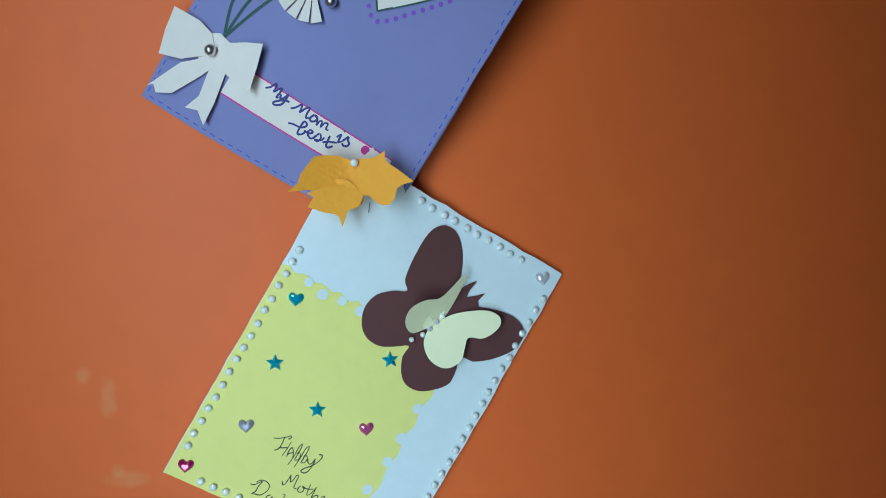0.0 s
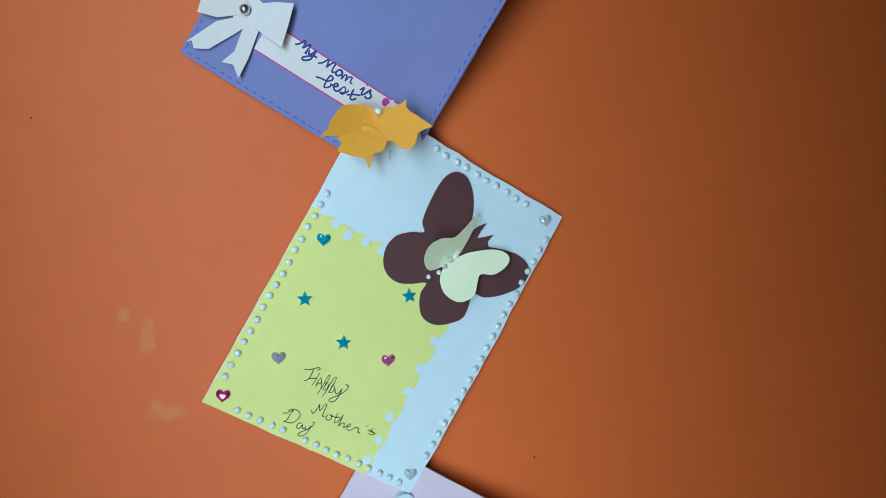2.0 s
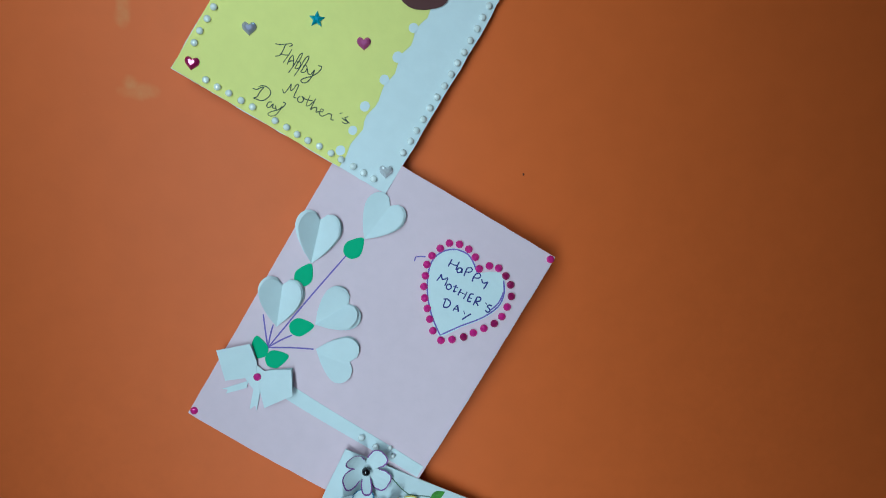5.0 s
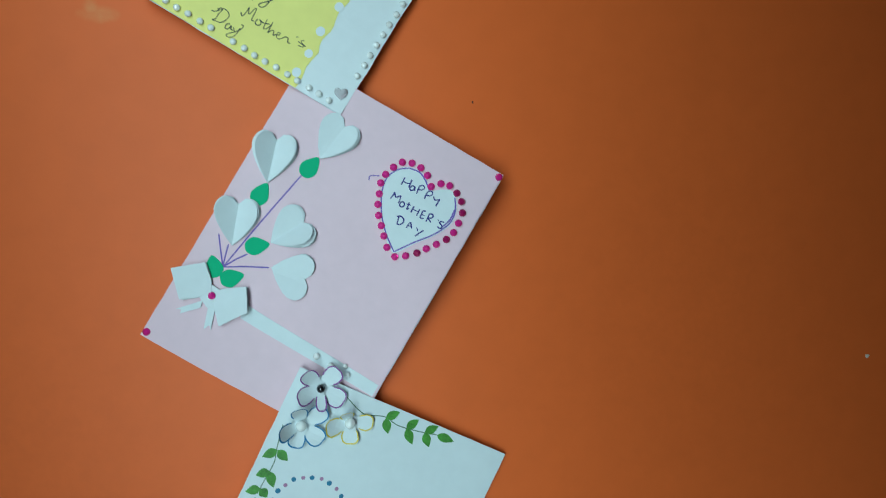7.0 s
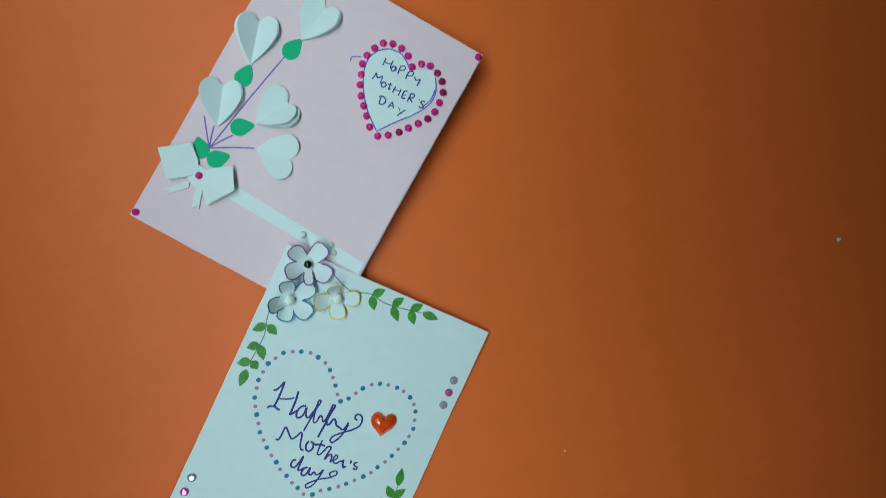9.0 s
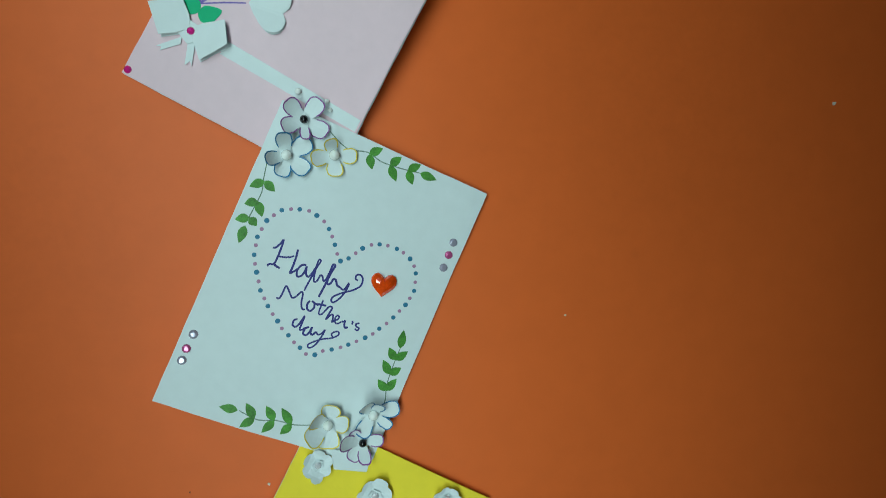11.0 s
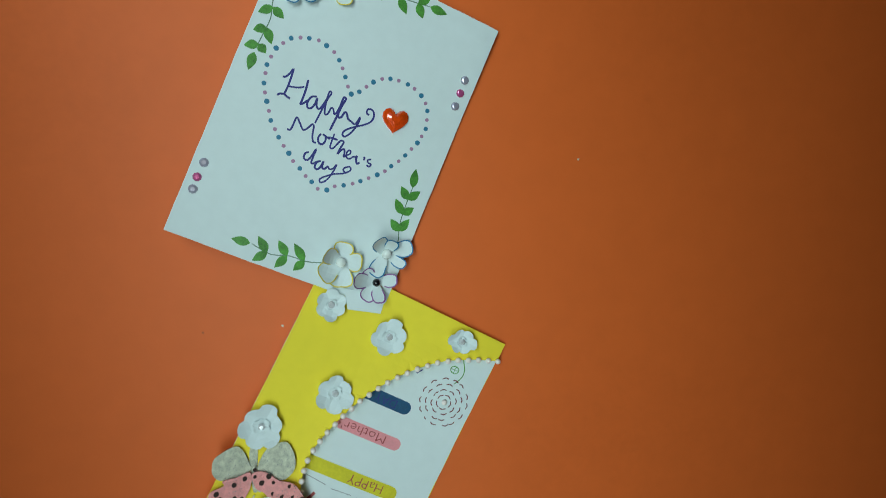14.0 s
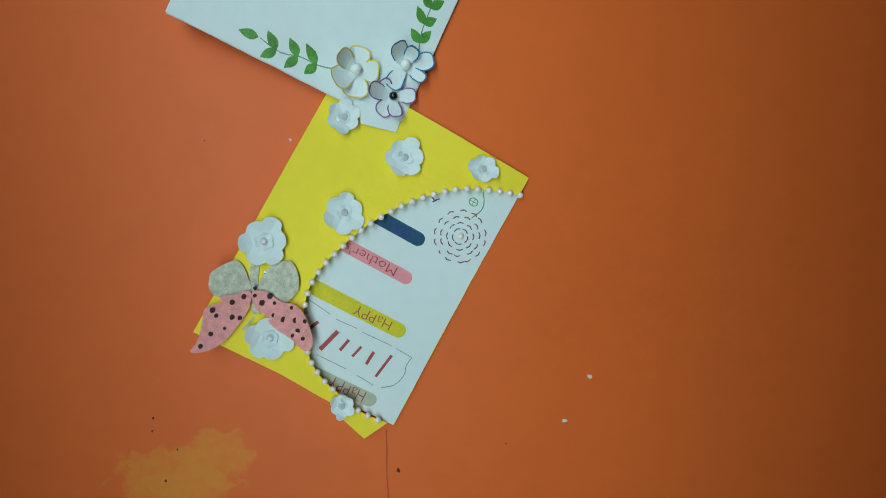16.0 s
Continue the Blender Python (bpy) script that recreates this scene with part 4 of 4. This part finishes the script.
written(WHITE, [[(31.7, 121.3), (33.4, 121.9), (35.2, 125.4), (36.2, 128.8), (36.8, 123.5), (37, 116.6), (36.5, 111.4), (34, 110.3), (32.9, 108.6)], [(36.5, 111.4), (38.7, 110.4), (41.2, 110)],
                [(37.1, 117.1), (41.2, 118.1), (44.8, 119.7), (46.7, 121.2)], [(47.4, 126.2), (48.3, 120), (48.6, 112.3), (48.5, 109.5), (50.7, 111.6), (52.2, 114.2)],
                [(56.5, 118.5), (53.7, 117.3), (52.3, 113.1), (53.6, 109.4), (55.9, 110.1), (57.2, 113.6), (57.1, 117.8), (58.4, 113.3), (60.7, 111.5), (62.1, 114.6), (63.3, 120.8)],
                [(61.9, 101.9), (62.6, 110.4), (63.6, 120), (64.5, 124.6), (63, 125.3), (63, 121.4), (64.1, 114.2), (65.6, 110.1), (67.3, 111.2), (67.9, 115.6), (69.6, 115.3), (71.4, 112.6), (72.4, 114.6), (72.8, 119.5)],
                [(72.6, 101.4), (73.3, 110.2), (73.9, 120), (74.7, 125.1), (73.1, 125.7), (72.9, 122.4), (73.4, 115.8), (74.4, 112), (76.3, 112.8), (77.2, 116.6), (78.9, 116.4), (81, 113.5), (83.5, 112.9)],
                [(83.5, 112.9), (86.6, 112.3), (88, 118), (88.1, 112.6), (86.3, 106.1), (83.4, 101.7), (81.3, 102.4), (81.8, 105.5), (86.3, 109.9), (92.4, 114.4), (96.1, 119), (95.8, 123.8), (93.3, 126),
                 (90.8, 125), (90.9, 122.5), (93.1, 121.8)]], 1.35, blue_ink)
written(WHITE, [[(46.7, 90.9), (48.7, 91.1), (49.3, 94.6), (49.6, 100.5), (52.4, 98.3), (56.3, 94.6), (58.6, 96.5), (60.6, 100.5), (62.1, 99.2), (63.2, 94.1), (65.2, 90.1), (67.4, 90)],
                [(68.2, 97), (67.4, 93.8), (68.9, 90.9), (71.2, 90.6), (72.5, 93.4), (71.5, 96.5), (69.4, 97.2), (72.5, 96.4), (74.8, 96.2)], [(76.3, 100.7), (76.5, 95.7), (76.9, 91.1), (78.8, 90.9), (80, 93.3)],
                [(73.3, 96.7), (76.5, 97.3), (79.8, 97.7)], [(80, 93.3), (81.9, 97.9), (84.1, 97.8), (83.6, 93.8), (83.2, 88.8), (84.5, 92.3), (86.2, 93.6), (87.4, 90.9), (87.6, 88.7), (89.3, 90.7)],
                [(89, 90.6), (90.7, 91.9), (90.8, 93.9), (89.4, 94.3), (88.6, 91.7), (90, 89), (92.1, 89.3), (93.7, 91.5)], [(93.7, 91.5), (95.2, 91.8), (95.8, 92.7), (96.2, 90.1), (97.8, 88), (99.1, 89.5)],
                [(100.1, 93.8), (101.1, 93.8), (101, 91.9)], [(105.6, 94.7), (103.6, 93.2), (104.6, 91.7), (106.7, 91.3), (106.2, 89.4), (104.1, 89.9)]], 1.25, blue_ink)
written(WHITE, [[(65.4, 82.3), (63.5, 80.9), (63.7, 77.5), (66.1, 76.9), (67.7, 79.7), (69, 86.2), (69.1, 80), (69.4, 76.3), (71.1, 76.7), (72.4, 78.8)],
                [(74.7, 80), (72.6, 78.2), (72.6, 74.4), (74.9, 74.1), (76.2, 77.1), (76.5, 80.7), (76.9, 76.8), (78.8, 75.9), (80.4, 78.8)],
                [(80.4, 78.8), (82, 77.2), (84.2, 78.7), (85.4, 82.1), (85, 76.8), (83.2, 70), (80.2, 66.6), (78.6, 68.2), (80.6, 70.9), (86, 75.3), (91.7, 78.2), (95.3, 81.8), (94.3, 84),
                 (91.7, 82.7), (90.7, 80.7), (92.3, 79.1)]], 1.3, blue_ink)
put("heart_gem", shared("heart_gem", facet(heart(9.2, 22), 4.6, 0.36), red_gem), WHITE.ob, WHITE.at(110.4, 126.4, 0.1), 0.22, "large red heart-shaped stone")
for (u, v), mesh in zip(((145.4, 172.4), (146, 162.9), (146.2, 153.1), (7.2, 49.5), (6.7, 39.2), (7, 31)), (ROUND_CLEAR, ROUND_ROSE, ROUND_CLEAR) * 2):
    put("round_gem", mesh, WHITE.ob, WHITE.at(u, v, 0.1), u)
part("paper_tab", sheet(WHITE, [(122, 5), (152, 10), (153, -3), (130, -8)], 1.8, 0.3), white_paper, WHITE.ob)
# each petal: its tip on the card, its width beside its length, how far its tip stands off
cut_flower(WHITE, 44.6, 194.1, ((31.8, 185.1, 0.72, 7), (58.6, 199.6, 0.7, 1), (50.6, 181.5, 0.78, 1), (37.5, 201.3, 0.9, 13)), gold_edge, BIG_PEARL, 1.2, 4)
cut_flower(WHITE, 17.5, 207.5, ((3.2, 213.3, 0.72, 9), (22.3, 223.3, 0.72, 5), (34.6, 204.9, 0.72, 2), (7, 196.3, 0.72, 8), (23.4, 195.6, 0.5, 7)), plum_edge, BLACK_BEAD, 2.0, 2)
cut_flower(WHITE, 16.3, 181.1, ((9, 192.6, 0.78, 14), (26.8, 196.2, 0.68, 2), (33.1, 176.6, 0.68, 1), (18.3, 166.9, 0.76, 2), (5.7, 172.7, 0.7, 13)), blue_edge, BIG_PEARL, 2.6, 3)
cut_flower(WHITE, 141.1, 16.8, ((153.9, 23.6, 0.68, 3), (124.9, 13.4, 0.66, 11), (138.2, 2.4, 0.74, 2), (147.6, 5, 0.66, 8), (130.4, 22.3, 0.7, 4)), plum_edge, BLACK_BEAD, 2.2, 6)
cut_flower(WHITE, 112.9, 21.1, ((110.3, 34.9, 0.95, 2), (126.3, 26.2, 0.95, 2), (119.5, 5.3, 0.95, 1), (103.3, 7.5, 0.9, 8), (99.7, 23.7, 0.9, 13)), gold_edge, BIG_PEARL, 2.4, 7)
cut_flower(WHITE, 139.9, 38, ((154.9, 49.6, 0.62, 2), (128.7, 45.1, 0.9, 14), (137.3, 20.7, 0.66, 2), (154.7, 34.6, 0.5, 4), (140.3, 48.4, 0.9, 10)), blue_edge, BIG_PEARL, 3.0, 8)

# yellow card with a cut-away cover
random.seed(11)
YELLOW = Card((-0.0964, -0.0190, 0.8760), (0.8722, 0.0602, -0.4855), (0.0775, -0.9969, 0.0156), ((0, 197, -6.5, 90), (143, 197, 3.6, 90)),
              "yellow card with cut-away cover, pearl edging and white paper flowers", 0.3, 3.0)
part("back_cover", sheet(YELLOW, edge_outline(144.7, 192, 0.15), -2.7, 0.45, cell=25), yellow_paper, YELLOW.ob)
page = part("inner_page", sheet(YELLOW, edge_outline(144.3, 190.6, 0.15), -2.2, 0.3, cell=25), white_paper, YELLOW.ob, "white inner page with coloured bars")
arc = spline([(144, 178.8), (126.5, 172.4), (104.7, 161.2), (86.3, 144.9), (72.5, 127.4), (60.9, 106.5), (52.4, 82.2), (49.2, 62), (54.5, 41), (68.2, 21.1), (81.6, 11), (97.8, 5.4), (118, 0.2), (139, 0.4)], 5, False)


def arc_lift(u, v):
    """The cut edge of the cover stands a little off the page."""
    d = min(math.hypot(u - a, v - b) for a, b in arc)
    return 5.5 * max(0, 1 - d / 26) ** 2 * min(1, max(0, 150 - u) / 60)


part("front_cover", sheet(YELLOW, [(0, 0), (0, 192.4), (144, 192.4)] + arc + [(130.1, -15.9), (110, -9.8), (98.8, -3.2), (60, -0.6)], 0, 0.45, arc_lift, cell=6), yellow_paper, YELLOW.ob,
     "yellow cover cut in a curve")
for u, v in along(arc, 7.7, False)[:-1]:
    put("pearl", SMALL_PEARL, YELLOW.ob, YELLOW.at(u, v, 1.6 + arc_lift(u, v)))


def pill(u0, u1, v0, v1):
    r = (v1 - v0) / 2
    cap = [(u1 - r + r * math.cos(a), (v0 + v1) / 2 + r * math.sin(a)) for a in (math.pi * (k / 8 - 0.5) for k in range(9))]
    return [(u0, v0)] + cap + [(u0, v1)]


for pts, mat in ((pill(60, 102.5, 114.4, 124), navy_paper), (pill(52, 107.5, 88, 97), rose_bar), (pill(46, 121, 53.8, 64), mustard_bar), (pill(74, 126, 4, 13.2), grey_bar)):
    part("coloured_bar", sheet(YELLOW, pts, -2.05, 0.1, cell=9), mat, page)
lettering(YELLOW, "HaPPY", 109.5, 62.2, 27, 6.4, red_ink, 182, 0, 0.01, -1.85, 0.3)
lettering(YELLOW, "Mother's", 95, 95.6, 38, 6.4, red_ink, 181, 0, 0.01, -1.85, 0.3)
lettering(YELLOW, "DAY", 91, 122, 17, 6, blue_ink, 181, 0, 0.01, -1.85, 0.3)
lettering(YELLOW, "HaPPY", 117, 12.2, 26, 7, red_ink, 181, 0, 0.01, -1.85, 0.3)
for a, b, wide in (((117.2, 24.2), (120, 41.8), 2.6), ((107.4, 29), (108, 38.6), 3), ((96.6, 29.5), (98.8, 38), 2.4), ((87.3, 29.6), (89.2, 38.4), 2.8), ((75.4, 24.3), (80, 40.3), 4), ((62.4, 32.5), (65.6, 40.2), 3)):
    part("written_bar", stroke(YELLOW, [a, b], wide, -2.0, smooth=0), red_ink, page)
label_line = bmesh.new()
for pts in ([(50, 50.6), (70.1, 48)], [(75, 46.8), (90.3, 47.5)], [(94.7, 46.9), (116.9, 47.5)], [(120, 47.4), (133.1, 46.4)], [(133.1, 46.4), (132.4, 40), (134.2, 33.4), (131.5, 24.7), (124.1, 19.2)],
            [(118.3, 18.5), (105.4, 19.6)], [(96.9, 20.3), (75, 20.4)]):
    stroke(YELLOW, pts, 0.5, -2.0, bm=label_line)
part("pencil_frame", label_line, grey_ink, page)
rose = bmesh.new()
for ring_i, (r, n) in enumerate(((4.6, 5), (8.6, 8), (12.9, 11), (17.2, 14))):
    for k in range(n):
        a = 2 * math.pi * (k + 0.5 * ring_i) / n + random.uniform(-.1, .1)
        c = (122.3 + r * math.cos(a), 134.6 + r * math.sin(a))
        w = r * 0.36 + 0.8 if r < 6 else 2.3
        t = (-math.sin(a) * w, math.cos(a) * w)
        o = (math.cos(a) * 0.9, math.sin(a) * 0.9)
        if c[0] + 2 < 143.5:
            stroke(YELLOW, [(c[0] - t[0], c[1] - t[1]), (c[0] + o[0], c[1] + o[1]), (c[0] + t[0], c[1] + t[1])], 0.8, -2.0, bm=rose)
part("drawn_rose", rose, maroon_ink, page)
put("pearl", SMALL_PEARL, page, YELLOW.at(122.4, 134.8, -0.8))
part("drawn_bud", stroke(YELLOW, [(121, 169), (125.6, 162), (126, 156), (123, 149.6)], 0.7, -2.0), leaf_ink, page)
bud = [(118.8 + 3.2 * math.cos(a), 159.4 + 2.6 * math.sin(a)) for a in (k * 0.7 for k in range(10))]
part("drawn_bud", stroke(YELLOW, bud, 0.6, -2.0), leaf_ink, page)
part("drawn_bud", stroke(YELLOW, [(116, 159.4), (121.6, 159.4), (118.8, 161.8), (118.8, 157)], 0.5, -2.0, smooth=0), leaf_ink, page)
part("pen_mark", stroke(YELLOW, [(92, 148.4), (95, 147), (93, 144.6), (97.4, 150)], 0.9, -2.0), blue_ink, page)
for k, (u, v, r) in enumerate(((16.7, 164.8, 10.6), (63.1, 161.7, 13), (111.8, 180.8, 10), (46, 111, 13), (10.8, 70.8, 15), (43, 18.2, 14.5), (104.5, -0.5, 8.5))):
    rosette(YELLOW, u, v, r, k + 20, lambda x, y: arc_lift(x, y) + 1.5)
part("pen_mark", stroke(YELLOW, [(52, 127), (51, 122), (56, 121), (63, 124.5)], 0.5, 0.12), black_ink, YELLOW.ob)
rise = lambda u, v: 0.09 * abs(u - 19) + 0.04 * abs(v - 36) + arc_lift(u, v)
moth = part("paper_butterfly", sheet(YELLOW, spline([(10.7, 53.3), (15, 56.2), (21, 43.5), (27.1, 35.7), (29.4, 30), (26.6, 26.6), (21.9, 33.1), (16.7, 41.4)], 3), 1.0, 0.8, cell=6), glitter_grey, YELLOW.ob,
            "pink and grey glitter foam butterfly with black dots")
for pts in ([(18, 40), (14.7, 44.4), (6.6, 51.2), (0.2, 51.2), (-7.3, 40), (-6.3, 33.1), (-3.3, 28.6), (3, 27), (12, 33)],
            [(22, 42), (20.4, 49.7), (22, 59.1), (29.8, 67), (36.2, 65), (42.1, 58.4), (43.7, 50.9), (39.6, 42.3), (28.4, 42.5)]):
    part("upper_wing", sheet(YELLOW, spline(pts, 4), 1.3, 0.8, rise, 8), glitter_grey, moth)
for pts, marks in (([(19.6, 38.7), (26.3, 43.5), (37.5, 42.3), (46.9, 44.9), (55.4, 41.5), (66.2, 31.4), (68.1, 25.3), (64.3, 22.1), (54.9, 24.5), (40.8, 26), (33.1, 30.4), (26.2, 31.1)],
                    ((19.9, 42.4), (22.1, 38.1), (30.4, 42.1), (28.2, 36.2), (34.9, 39.6), (45.5, 42.4), (38, 32.6), (44.7, 33.1), (51.2, 36.6), (56.5, 38.9), (55.5, 31.5), (54.2, 27), (60.6, 28.7))),
                   ([(18, 39.3), (10.9, 33), (3.9, 28.1), (6, 25.2), (-0.4, 17.9), (2.5, 8.6), (5, -2.3), (4.5, -9.9), (12.1, -6.3), (18.8, 3), (22, 16.8), (22.5, 30.7)],
                    ((12, 28.4), (16.6, 34.5), (4, 18.8), (7.6, 16.8), (16.4, 20), (10, 5.2), (8.2, -4.2), (15.7, 11.8), (20.7, 21.6)))):
    wing_ob = part("lower_wing", sheet(YELLOW, spline(pts, 4), 4.0, 0.9, rise, 8), glitter_pink, moth)
    spots = bmesh.new()
    for u, v in marks:
        rr = random.uniform(1.0, 1.9)
        spots.faces.new([spots.verts.new(YELLOW.at(u + rr * math.cos(a), v + rr * random.uniform(0.9, 1.25) * math.sin(a), 4.3 + rise(u, v)))
                         for a in (2 * math.pi * j / 9 for j in range(9))])
    part("black_dots", spots, dark_speck, wing_ob)
for pts in ([(25.7, 14.5), (26.7, 17.7), (28, 25.2)], [(28.3, 32.2), (28.2, 29.4), (30.8, 28.6)]):
    part("antenna", stroke(YELLOW, pts, 1.3, 1.2), glitter_grey, moth)


flecks = bmesh.new()
for k in range(260):
    u, v = random.uniform(0, 62), random.uniform(22, 64)
    hit = False
    for c, rad in (((31, 55), 11), ((3, 42), 9), ((50, 35), 10), ((12, 28), 8)):
        hit |= math.hypot(u - c[0], v - c[1]) < rad
    if hit:
        q = YELLOW.at(u, v, 4.4 + rise(u, v))
        s = random.uniform(0.2, 0.45) * MM
        t = random.uniform(0, 3)
        flecks.faces.new([flecks.verts.new(q + Vector((s * math.cos(t + j * 2.1), s * math.sin(t + j * 2.1), s * random.uniform(0, .6)))) for j in range(3)])
tagged(part("glitter", flecks, steel, moth, "loose silver glitter"), kind="stuff")

# ---- marks on the wall ----
WALL = bpy.data.objects["wall_north"]


def blot(name, x, z, rx, rz, mat, seed, n=30, rough=0.3, proud=0.0003):
    """An irregular flake or stain, a hair proud of the wall."""
    rnd = random.Random(seed)
    ph = [rnd.uniform(0, 6.3) for _ in range(4)]
    bm = bmesh.new()
    rim = []
    for i in range(n):
        a = 2 * math.pi * i / n
        k = 1 + rough * (0.5 * math.sin(2 * a + ph[0]) + 0.35 * math.sin(3 * a + ph[1]) + 0.3 * math.sin(7 * a + ph[2]) + 0.2 * math.sin(11 * a + ph[3]))
        rim.append(bm.verts.new((x + rx * k * math.cos(a), -proud, z + rz * k * math.sin(a))))
    top = bm.faces.new(rim)
    back = [bm.verts.new((v.co.x, 0.0005, v.co.z)) for v in rim]
    for i in range(n):
        bm.faces.new((rim[i], rim[i - 1], back[i - 1], back[i]))
    bmesh.ops.recalc_face_normals(bm, faces=bm.faces[:])
    return part(name, bm, mat, WALL)


for k, (x, z, r) in enumerate(((-0.1277, 0.8152, 0.001), (-0.1286, 0.8064, 0.0009), (-0.1133, 0.7931, 0.0007), (-0.1214, 0.772, 0.001), (0.0333, 0.77, 0.0019), (-0.0907, 0.996, 0.0006),
                               (-0.2175, 1.67, 0.0006), (0.0949, 1.4442, 0.0009), (0.1102, 0.7854, 0.0006))):
    blot("dark_speck", x, z, r * 0.62, r * 0.78, rust_speck, k + 30, 10, 0.3, 0.0009)
for k, (x, z, r) in enumerate(((0.1713, 0.8324, 0.0018), (0.1534, 0.8004, 0.0017), (0.1821, 1.109, 0.0008), (-0.037, 0.9975, 0.001), (0.4027, 1.2673, 0.0015))):
    blot("white_chip", x, z, r, r * 0.85, white_speck, k + 50, 10, 0.35, 0.0009)
drip = bmesh.new()
for k in range(12):
    z = 0.80 - k * 0.006
    x = 0.0248 + 0.0003 * math.sin(k) + 0.00015 * k
    box(x - 0.00035, x + 0.00035, -0.0004, 0.0005, z - 0.0061, z, drip)
part("drip_line", drip, drip_paint, WALL, "thin dark drip line")
